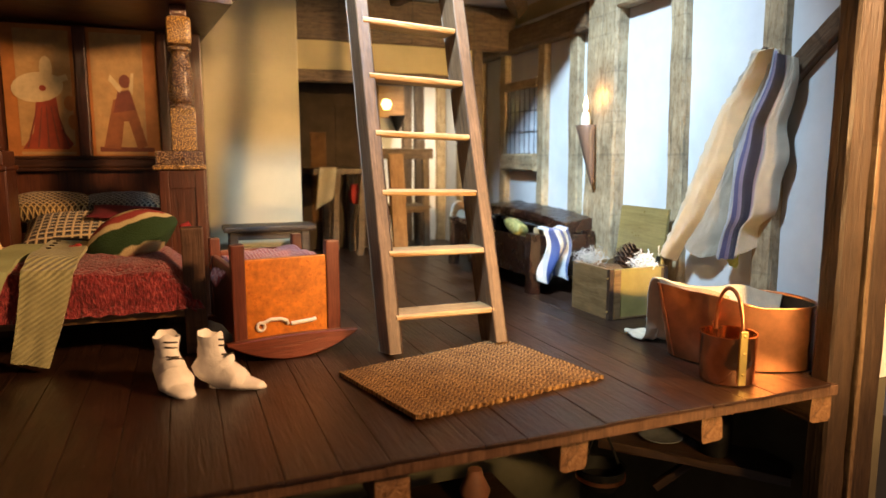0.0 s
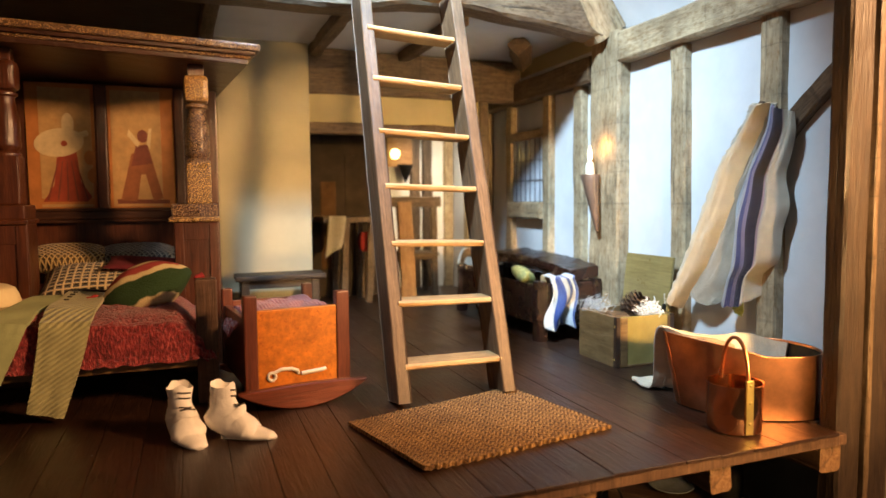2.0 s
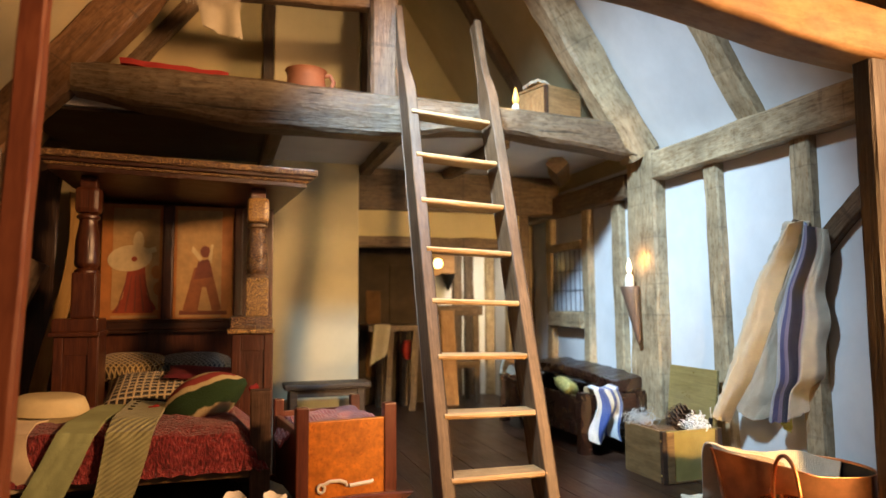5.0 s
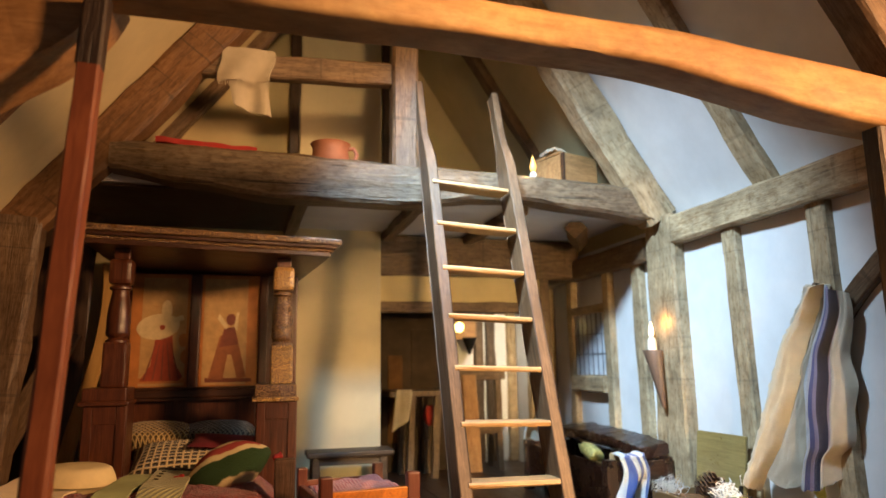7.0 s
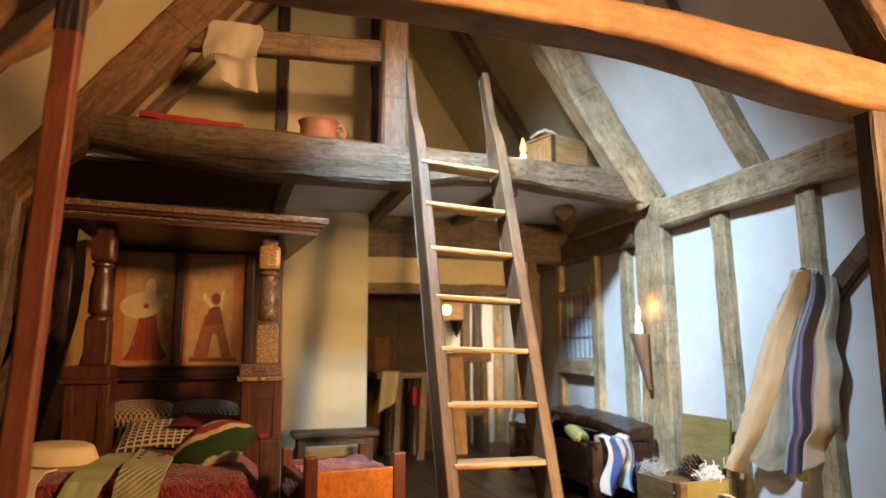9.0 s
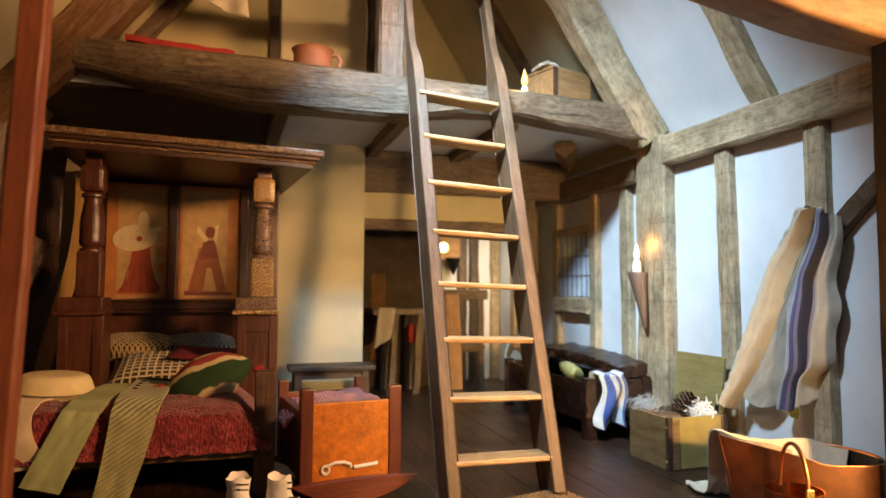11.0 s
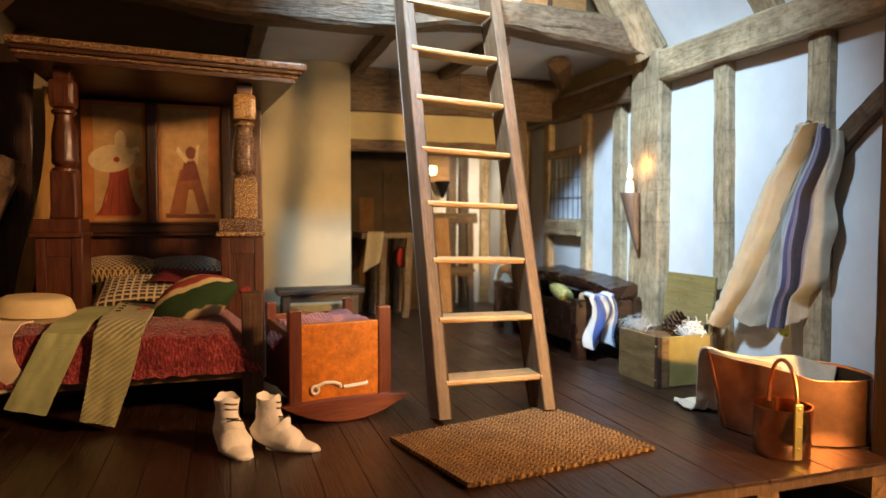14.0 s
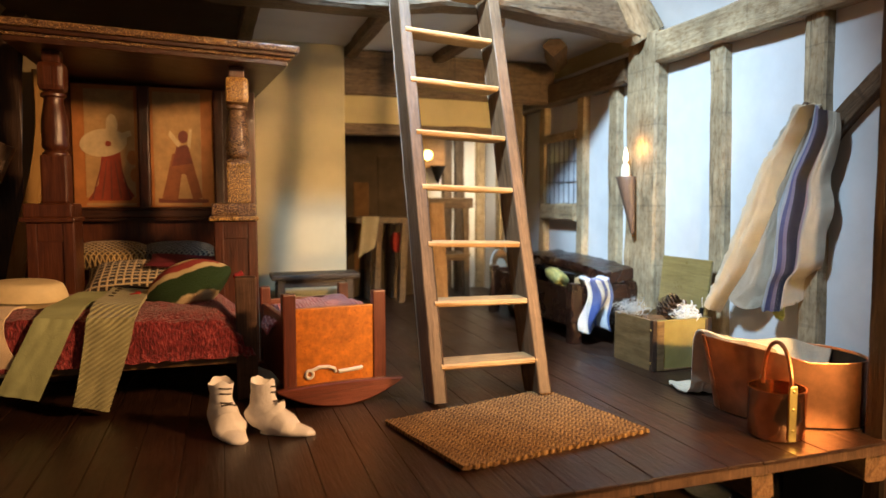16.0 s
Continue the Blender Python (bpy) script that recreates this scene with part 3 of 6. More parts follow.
while x < 2.86:
    w = 0.165 + 0.012 * math.sin(k * 2.7)
    x1 = min(x + w, 2.895)
    y0 = FRONT + 0.004 * math.sin(k * 5.1) if x1 < 2.62 else 2.06
    bm = box_bm(k * 7.3, k * 7.3 + 7.28 - y0, 0.0009, x1 - x - 0.0009, -0.0135, 0.0008 * math.sin(k * 9.0), 0.0030)
    m = Matrix.Rotation(radians(90), 4, "Z")
    m.translation = Vector((x1, y0 - k * 7.3, 0))
    part("plank", bm, FLOORING, floor, "", m)
    x, k = x1, k + 1


def joist(xc, w, h):
    ob = timber("joist", (xc, FRONT + 0.035, -0.062 - h / 2), (xc, 7.2, -0.062 - h / 2), w, h, RAFTER, None, seed=int(xc * 10) + 30, wob=0.006)
    return tagged(ob, "sawn oak joist end under the floor edge", "joist", "joists under the floor", "structure")


for xc, w, h in ((-1.39, 0.12, 0.12), (-0.73, 0.12, 0.12), (-0.07, 0.12, 0.12), (0.585, 0.118, 0.115), (1.278, 0.112, 0.115), (1.925, 0.108, 0.11), (2.53, 0.118, 0.12)):
    joist(xc, w, h)

# timber frame of the east wall
east = thing("timber_frame_east", (2.85, 4.5, 0), "weathered grey oak studs, plate and brace of the side wall", "timber frame", "", "structure")
timber("plate", (2.85, 2.06, 2.08), (2.85, 3.88, 2.075), 0.12, 0.205, OAK_GREY, east, seed=1, wob=0.005)
timber("plate", (2.86, 4.25, 1.99), (2.86, 7.25, 1.99), 0.14, 0.19, OAK_BROWN, east, seed=2, wob=0.005)
timber("post", (2.87, 4.05, 0), (2.87, 4.06, 2.20), 0.36, 0.14, OAK_GREY, east, up=(-1, 0, 0), seed=4, wob=0.009)
timber("stud", (2.885, 3.285, 0), (2.885, 3.335, 1.97), 0.13, 0.09, OAK_GREY, east, up=(-1, 0, 0), seed=7, wob=0.005)
timber("stud", (2.885, 2.60, 0), (2.885, 2.62, 1.98), 0.135, 0.09, OAK_GREY, east, up=(-1, 0, 0), seed=8, wob=0.005)
timber("stud", (2.885, 4.45, 0), (2.885, 4.475, 1.92), 0.13, 0.09, OAK_GREY, east, up=(-1, 0, 0), seed=9, wob=0.005)
timber("stud", (2.885, 4.97, 0), (2.885, 4.965, 1.92), 0.12, 0.09, OAK_GREY, east, up=(-1, 0, 0), seed=10, wob=0.005)
timber("stud", (2.885, 5.68, 0), (2.885, 5.68, 1.92), 0.12, 0.09, OAK_GREY, east, up=(-1, 0, 0), seed=11, wob=0.005)
timber("stud", (2.885, 6.20, 0), (2.885, 6.20, 1.92), 0.12, 0.09, OAK_GREY, east, up=(-1, 0, 0), seed=12, wob=0.005)
timber("stud", (2.885, 6.75, 0), (2.885, 6.75, 1.92), 0.12, 0.09, OAK_GREY, east, up=(-1, 0, 0), seed=13, wob=0.005)
timber("brace", (2.885, 2.06, 1.72), (2.885, 2.58, 1.30), 0.075, 0.11, OAK_BROWN, east, seed=14, bow=0.03)

win = thing("window_1", (2.86, 5.33, 1.0), "small leaded window with a grey oak sill", "window", "", "structure")
edges = (5.03, 5.10, 5.19, 5.28, 5.37, 5.46, 5.55, 5.62)
for ya, yb in zip(edges, edges[1:]):
    for za, zb in ((1.0, 1.19), (1.19, 1.37), (1.37, 1.56)):
        k = 0.003 * math.sin(ya * 37 + za * 19)
        part("pane", box_bm(2.868 + k, 2.878 + k, ya + 0.001, yb - 0.001, za + 0.001, zb - 0.001, 0), PANE, win)
timber("sill", (2.865, 5.02, 0.92), (2.865, 5.63, 0.92), 0.12, 0.15, OAK_GREY, win, seed=15, wob=0.004)
timber("window_head", (2.87, 5.02, 1.60), (2.87, 5.63, 1.60), 0.09, 0.08, OAK_GREY, win, seed=16, wob=0.004)
for yb in (5.10, 5.19, 5.28, 5.37, 5.46, 5.55):
    part("lead_bar", tube_bm([(2.862, yb, 1.0), (2.862, yb + 0.004, 1.56)], 0.006, 6), LEAD, win)
for zb in (1.19, 1.37):
    part("lead_bar", tube_bm([(2.862, 5.03, zb), (2.862, 5.62, zb)], 0.005, 6), LEAD, win)

# loft beam with an arched underside towards the post
TOP = [(0.0, 2.512), (0.25, 2.503), (0.45, 2.480), (0.7, 2.460), (0.9, 2.437), (0.945, 2.425), (0.985, 2.20), (1.0, 2.185)]
LOW = [(0.0, 2.33), (0.12, 2.26), (0.27, 2.19), (0.5, 2.19), (0.64, 2.262), (0.72, 2.272), (0.85, 2.225), (1.0, 2.165)]
bm = bmesh.new()
rings = []
for i in range(41):
    u = i / 40
    xx = -1.05 + u * 3.80
    zt, zl = curve_at(TOP, u)[0], curve_at(LOW, u)[0]
    c = 0.022
    pts = [(4.0 + c, zl), (4.19, zl), (4.19, zt), (4.0 + c, zt), (4.0, zt - c), (4.0 - 0.006, (zt + zl) / 2), (4.0, zl + c)]
    rings.append([bm.verts.new((xx, y + 0.012 * noise.noise(Vector((xx * 4, j, 0))), z + 0.010 * noise.noise(Vector((xx * 5, j, 5))))) for j, (y, z) in enumerate(pts)])
for a, b in zip(rings, rings[1:]):
    for j in range(7):
        bm.faces.new((a[j], a[(j + 1) % 7], b[(j + 1) % 7], b[j]))
bm.faces.new(rings[0])
bm.faces.new(rings[-1][::-1])
bmesh.ops.recalc_face_normals(bm, faces=bm.faces)
structure("beam_loft", bm, BEAM, "heavy hewn oak tie beam at the loft edge")

truss = thing("roof_truss", (0.9, 4.1, 2.4), "weathered oak rafters under the plastered roof", "roof truss", "", "structure")
timber("rafter", (2.845, 4.10, 2.20), (0.985, 4.10, 5.05), 0.20, 0.275, OAK_GREY, truss, up=(-0.83, 0, -0.56), seed=20, wob=0.012)
timber("rafter", (-1.70, 4.10, 1.72), (0.85, 4.10, 5.02), 0.20, 0.25, RAFTER, truss, up=(0.79, 0, -0.61), seed=21, wob=0.014)
timber("rafter", (2.955, 3.03, 2.23), (1.03, 3.03, 5.20), 0.155, 0.155, OAK_GREY, truss, up=(-0.83, 0, -0.56), seed=22, wob=0.012)
timber("rafter", (-1.75, 3.03, 1.78), (0.85, 3.03, 5.20), 0.155, 0.12, RAFTER, truss, up=(0.79, 0, -0.61), seed=23, wob=0.012)
timber("rafter", (2.86, 5.35, 2.40), (1.0, 5.35, 5.20), 0.14, 0.12, OAK_BROWN, truss, up=(-0.83, 0, -0.56), seed=24)
timber("rafter", (-1.55, 5.15, 2.02), (0.85, 5.15, 5.20), 0.14, 0.12, OAK_BROWN, truss, up=(0.79, 0, -0.61), seed=25)
gable = thing("front_truss", (0.9, 2.02, 2.3), "orange-brown oak collar and rafters of the open front", "roof truss", "", "structure")
COLLAR_TOP = [(0.0, 2.53), (0.44, 2.53), (0.605, 2.520), (0.686, 2.510), (0.78, 2.477), (0.887, 2.446), (1.0, 2.40)]
COLLAR_LOW = [(0.0, 2.382), (0.44, 2.380), (0.53, 2.369), (0.617, 2.358), (0.68, 2.326), (0.745, 2.280), (0.81, 2.230), (0.88, 2.196), (1.0, 2.165)]
bm = bmesh.new()
rings = []
for i in range(61):
    u = i / 60
    zt, zl = flow(COLLAR_TOP, u)[0], flow(COLLAR_LOW, u)[0]
    prof = []
    for yc, zc, a0 in ((2.00, zl + 0.03, 180), (2.165, zl + 0.03, 270), (2.165, zt - 0.03, 0), (2.00, zt - 0.03, 90)):
        prof += [(yc + 0.03 * math.cos(radians(a0 + k * 30)), zc + 0.03 * math.sin(radians(a0 + k * 30))) for k in range(4)]
    rings.append([bm.verts.new((-1.25 + 4.23 * u, y + 0.006 * noise.noise(Vector((u * 12, j * 0.5, 3))), z + 0.007 * noise.noise(Vector((u * 11, j * 0.4, 8))))) for j, (y, z) in enumerate(prof)])
for a, b in zip(rings, rings[1:]):
    for j in range(16):
        bm.faces.new((a[j], a[(j + 1) % 16], b[(j + 1) % 16], b[j]))
bm.faces.new(rings[0])
bm.faces.new(rings[-1][::-1])
bmesh.ops.recalc_face_normals(bm, faces=bm.faces)
part("collar", bm, COLLAR_OAK, gable, "", None, True)
timber("rafter", (3.06, 2.02, 2.12), (1.10, 2.02, 5.10), 0.20, 0.17, OAK_BROWN, gable, up=(-0.83, 0, -0.56), seed=27)
timber("rafter", (-1.845, 2.16, 1.845), (0.725, 2.16, 5.145), 0.20, 0.53, OAK_ORANGE, gable, up=(0.79, 0, -0.61), seed=28, wob=0.006, chamfer=0.10)
timber("corner_post", (2.652, 2.0, -2.3), (2.652, 2.0, 2.16), 0.145, 0.10, POST_BROWN, gable, up=(0, -1, 0), seed=29, wob=0.004)
timber("casing", (2.745, 1.985, -2.3), (2.745, 1.985, 2.15), 0.03, 0.10, OAK_BROWN, gable, up=(0, -1, 0), seed=31, wob=0.002)
timber("casing", (2.84, 2.0, -2.3), (2.84, 2.0, 2.15), 0.15, 0.09, POST_BROWN, gable, up=(0, -1, 0), seed=33, wob=0.003)
timber("corner_post", (-0.790, 2.03, -0.02), (-0.7125, 2.03, 2.10), 0.075, 0.08, REDWOOD, gable, up=(0, -1, 0), seed=32, wob=0.003)
# top of the red pole in dark wood: the collar's shadow as colour
timber("post_head", (-0.7125, 2.03, 2.10), (-0.703, 2.03, 2.36), 0.078, 0.083, POST_BROWN, gable, up=(0, -1, 0), label="post head, coloured dark for the shadow under the collar", seed=34, wob=0.002)

# a thick curved knee brace between the front rafter and the collar
KNEE = [(0.0, -1.90, 1.33), (0.35, -1.35, 1.80), (0.58, -0.992, 2.076), (0.68, -0.899, 2.145), (0.78, -0.822, 2.205), (0.88, -0.754, 2.277), (0.94, -0.70, 2.36), (1.0, -0.66, 2.45)]
bm = bmesh.new()
rings = []
for i in range(31):
    x, z = flow(KNEE, i / 30)
    prof = [(2.076, z + 0.03), (2.085, z + 0.008), (2.106, z), (2.32, z - 0.01), (2.34, z + 0.01), (2.34, z + 0.62), (2.076, z + 0.62)]
    rings.append([bm.verts.new((x - 0.30 * (zz - z), yy + 0.006 * noise.noise(Vector((i * 0.3, j, 1))), zz + 0.008 * noise.noise(Vector((i * 0.35, j * 0.6, 4))))) for j, (yy, zz) in enumerate(prof)])
for a, b in zip(rings, rings[1:]):
    for j in range(7):
        bm.faces.new((a[j], a[(j + 1) % 7], b[(j + 1) % 7], b[j]))
bm.faces.new(rings[0])
bm.faces.new(rings[-1][::-1])
bmesh.ops.recalc_face_normals(bm, faces=bm.faces)
part("knee_brace", bm, OAK_ORANGE, gable)

# joists and stubs under the loft, wall posts behind
for xa, xb in ((0.13, 0.10), (0.96, 0.96), (1.74, 1.73)):
    tagged(timber("loft_joist", (xa, 4.19, 2.25), (xb, 5.47, 2.25), 0.10, 0.085, OAK_BROWN, None, seed=int(xa * 9) + 40), "brown oak joist under the loft ceiling", "joist", "loft joists", "structure")
tagged(timber("joist_stub", (2.42, 4.66, 2.235), (2.74, 5.20, 2.22), 0.13, 0.13, OAK_BROWN, None, up=(0.7, -0.2, 0.7), seed=44, chamfer=0.06), "short oak block against the loft ceiling", "block", "", "structure")
tagged(timber("post_loft", (0.12, 5.36, 2.43), (0.12, 5.36, 4.6), 0.09, 0.09, OAK_DARK, None, up=(0, -1, 0), seed=45), "dark oak post beside the loft chimney", "post", "", "structure")
tagged(timber("post_loft_side", (0.945, 5.42, 2.43), (0.945, 5.42, 4.9), 0.07, 0.08, OAK_DARK, None, up=(0, -1, 0), seed=46), "dark oak post beside the loft chimney", "post", "", "structure")
tagged(timber("post_west", (-1.62, 4.08, 0), (-1.50, 4.08, 2.0), 0.24, 0.18, OAK_BROWN, None, up=(0, -1, 0), seed=47, wob=0.02), "dark brown wall post beside the bed", "post", "", "structure")

side = thing("bedside_boarding", (-1.45, 4.6, 0), "dark oak boards beside the bed", "boarding", "", "structure")
timber("board", (-1.60, 4.62, 0), (-1.58, 4.62, 2.05), 0.30, 0.05, OAK_DARK, side, up=(0, -1, 0), seed=51, wob=0.006)
timber("board", (-1.345, 4.60, 0), (-1.305, 4.60, 2.05), 0.20, 0.05, OAK_DARK, side, up=(0, -1, 0), seed=52, wob=0.012)
timber("brace", (-1.72, 4.40, 0.35), (-1.28, 4.42, 1.35), 0.13, 0.09, OAK_BROWN, side, up=(0, -1, 0), seed=53, wob=0.012)

timber("curved_board", (-1.30, 4.55, 0.42), (-1.10, 4.55, 1.80), 0.085, 0.05, YELLOW_OAK, side, up=(0, -1, 0), label="pale yellow curved board", seed=54, wob=0.003, segs=24, sag=lambda u: (-0.045 * math.sin(math.pi * u) + 0.02 * math.sin(2 * math.pi * u), 0))

# loft rail and its post
rail = thing("loft_rail", (0.8, 4.08, 2.43), "oak guard rail and post at the loft edge", "railing")
timber("post", (0.818, 4.09, 2.46), (0.828, 4.09, 4.3), 0.185, 0.16, OAK_BROWN, rail, up=(0, -1, 0), seed=48, wob=0.008)
timber("handrail", (-0.75, 4.10, 3.09), (0.735, 4.10, 3.155), 0.09, 0.165, OAK_BROWN, rail, seed=49, wob=0.006)


# ---- things in the upper room ----
def ladder():
    at = thing("ladder", (1.2, 2.95, 0), "tall oak ladder with pale worn rungs leaning on the loft beam", "ladder")
    dy, dz = 0.1066, 0.2985
    lean = Vector((0.004, dy, dz)).normalized()
    for side, x0, L in ((-1, 0.905, 3.28), (1, 1.470, 3.24)):
        foot = Vector((x0, 3.005, 0.0))
        bm = bmesh.new()
        rings = []
        for i in range(35):
            s = i / 34 * L
            p = foot + lean * s
            k = max(0.0, min(1.0, (s - 2.57) / 0.26))
            k = k * k * (3 - 2 * k)
            wx, wy = 0.070 * (1 - k) + 0.050 * k, 0.185 * (1 - k) + 0.095 * k
            p += Vector((-0.030 * k, -0.05 * k, 0))
            c = 0.005
            ring = []
            for j, (a, b) in enumerate(((-1, -1), (1, -1), (1, 1), (-1, 1))):
                for q in ((a * (wx / 2 - (c if (j % 2 == 0) else 0)), b * (wy / 2 - (0 if (j % 2 == 0) else c))), (a * (wx / 2 - (0 if (j % 2 == 0) else c)), b * (wy / 2 - (c if (j % 2 == 0) else 0)))):
                    n1 = 0.003 * noise.noise(Vector((s * 6, j, side)))
                    ring.append(bm.verts.new((p.x + q[0] + n1, p.y + q[1] * 1.0, max(0.0, p.z - q[1] * dy / dz) if i == 0 else p.z - q[1] * dy / dz)))
            rings.append(ring)
        for a, b in zip(rings, rings[1:]):
            for j in range(8):
                bm.faces.new((a[j], a[(j + 1) % 8], b[(j + 1) % 8], b[j]))
        bm.faces.new(rings[0][::-1])
        bm.faces.new(rings[-1])
        m = along(foot, foot + lean, (0, -1, 0))
        bmesh.ops.transform(bm, matrix=m.inverted(), verts=bm.verts)
        bmesh.ops.recalc_face_normals(bm, faces=bm.faces)
        part("stile", bm, STILE, at, "", m)
    for i in range(8):
        z = 0.190 + i * 0.2965
        y = 2.980 + z * dy / dz
        tilt = 0.002 + 0.0022 * i
        timber("rung", (0.926, y, z + tilt), (1.450, y + 0.006, z - tilt), 0.16, 0.030, RUNG, at, label="pale worn rung", seed=60 + i, wob=0.004, chamfer=0.3, segs=8)


ladder()


def mat_():
    A, B, C, D = (0.600, 2.80), (0.745, 2.175), (1.665, 2.325), (1.525, 3.03)

    def f(u, v):
        p = lerp(lerp(B, C, u), lerp(A, D, u), v)
        e = 0.006 * math.sin(u * 2 * math.pi * 24 + 1.5 * math.sin(u * 17)) * max(0.0, 1 - 14 * min(v, 1 - v))
        return (p[0], p[1] + e, 0.0105 + 0.003 * noise.noise(Vector((u * 5, v * 5, 1))) + 0.010 * max(0, 0.15 - u) / 0.15 * (1 - v))
    ob = part("door_mat", sheet_bm(f, 168, 40, 0.017, 0.92, 0.65), MAT)
    tagged(ob, "brown coir mat at the foot of the ladder", "mat")


mat_()


def bed():
    at = thing("tester_bed", (-0.5, 3.9, 0), "dark carved oak tester bed with turned posts and painted headboard", "bed")
    yp = 4.20
    for xl, xr in ((-1.10, -0.862), (-0.128, 0.122)):
        xc = (xl + xr) / 2
        part("plinth", box_bm(xl, xr, 4.08, 4.32, 0.0, 0.899, 0.008), CARVED_UP, at)
        for xa, wa in ((xl + 0.004, 0.05), (xr - 0.056, 0.05)):
            part("panel_strip", box_bm(xa, xa + wa, 4.070, 4.085, 0.02, 0.892, 0.004), CARVED_UP, at)
        part("panel_strip", box_bm(xl + 0.055, xr - 0.057, 4.074, 4.085, 0.79, 0.892, 0.004), CARVED_UP, at)
        # left post plain walnut; the right one has lamp glints painted in as flecks
        post_wood = CARVED_UP if xl < -1 else GOLD_GLINT
        cap = part("capital", box_bm(xl - 0.010, xr - 0.006, 4.065, 4.34, 0.921, 1.001, 0.01), CARVED_UP if xl < -1 else SPECKED, at)
        part("moulding", box_bm(xl - 0.026, xr + 0.008, 4.05, 4.35, 0.897, 0.923, 0.008), post_wood, cap)
        k = 0.068
        xs = xc + 0.024
        h = 0.046 if xl < -1 else 0.021
        part("post_block", box_bm(xs - k, xs + k, yp - 0.1, yp + 0.036, 1.0, 1.225 + h, 0.014), post_wood, at)
        part("post_block", box_bm(xs - k, xs + k, yp - 0.1, yp + 0.036, 1.575 + h, 1.735 + h, 0.030), post_wood, at)
        prof = [(0.03, 1.22), (0.068, 1.222), (0.068, 1.235), (0.05, 1.25), (0.066, 1.265), (0.070, 1.285), (0.066, 1.31), (0.069, 1.35), (0.066, 1.42), (0.054, 1.49), (0.048, 1.525), (0.050, 1.54), (0.064, 1.548), (0.064, 1.562), (0.05, 1.572), (0.03, 1.58)]
        m = Matrix.Translation((xs, yp - 0.032, h))
        part("turned_post", lathe_bm(prof, 28), CARVED_UP if xl < -1 else SPECKED, at, "", m, True)
        part("post_neck", box_bm(xs - 0.045, xs + 0.045, yp - 0.07, yp + 0.02, 1.73 + h, 1.815 + (0.03 if xl < -1 else 0.0), 0.006), CARVED_UP, at)
    # headboard at the far end, under the canopy
    part("headboard", box_bm(-1.10, 0.165, 5.02, 5.10, 0.1, 1.82, 0.01), CARVED_UP, at)
    ledge = part("headboard_ledge", box_bm(-1.08, -0.06, 4.955, 5.022, 0.898, 0.958, 0.012), CARVED, at)
    part("moulding", box_bm(-1.08, -0.06, 4.94, 4.99, 0.958, 0.975, 0.006), CARVED, ledge)
    part("moulding", box_bm(-1.08, -0.06, 4.945, 4.99, 0.878, 0.898, 0.006), CARVED, ledge)
    part("divider", box_bm(-0.622, -0.548, 4.985, 5.022, 0.942, 1.80, 0.012), CARVED_UP, at)
    part("divider", box_bm(-0.123, -0.060, 4.985, 5.022, 0.942, 1.80, 0.010), CARVED_UP, at)
    painted_panel(at, -1.03, -0.625, True)
    painted_panel(at, -0.545, -0.126, False)
    # tester, a deep moulded canopy that narrows to the back
    def slab(x0, x1, y0, z0, z1, bevel):
        bm = box_bm(x0, x1, y0, 5.34, z0, z1, bevel)
        for v in bm.verts:
            v.co.z -= 0.030 * (v.co.x - 0.05)
            v.co.x -= max(0.0, v.co.x + 0.4) / 0.7 * 0.13 * (v.co.y - 3.95) / 1.4
        bmesh.ops.subdivide_edges(bm, edges=[e for e in bm.edges if abs(e.verts[0].co.x - e.verts[1].co.x) > 1.0 or abs(e.verts[0].co.y - e.verts[1].co.y) > 1.0], cuts=70)
        for v in bm.verts:
            k = 0.0016 * noise.noise(v.co * 34) + 0.0024 * noise.noise(v.co * 90)
            v.co += Vector((k if v.co.x > 0.1 else 0, k, k))
        return bm

    t = part("tester", slab(-1.145, 0.31, 3.98, 1.815, 1.845, 0.006), CARVED, at)
    part("cornice", slab(-1.165, 0.325, 3.975, 1.845, 1.864, 0.006), SPECKED, t)
    part("cornice", slab(-1.174, 0.347, 3.953, 1.864, 1.892, 0.008), CARVED, t)
    part("cornice", slab(-1.183, 0.372, 3.930, 1.886, 1.928, 0.012), SPECKED, t)
    # low frame
    part("leg", box_bm(-0.026, 0.078, 3.40, 3.50, 0.0, 0.626, 0.008), LEG_BROWN, at)
    part("leg", box_bm(-1.25, -1.15, 3.40, 3.50, 0.0, 0.45, 0.008), CARVED_UP, at)
    timber("side_rail", (-1.16, 3.445, 0.215), (-0.02, 3.445, 0.215), 0.06, 0.055, BROWN_PINE, at, seed=71, wob=0.004)
    part("side_rail", box_bm(0.0, 0.06, 3.49, 4.09, 0.185, 0.30, 0.006), CARVED, at)
    part("side_rail", box_bm(-0.05, 0.01, 4.31, 5.03, 0.185, 0.30, 0.006), CARVED, at)
    part("side_rail", box_bm(-1.08, -1.02, 4.31, 5.03, 0.185, 0.30, 0.006), CARVED, at)
    part("slat_base", box_bm(-1.10, 0.0, 3.47, 5.02, 0.215, 0.245, 0.003), OAK_BROWN, at)


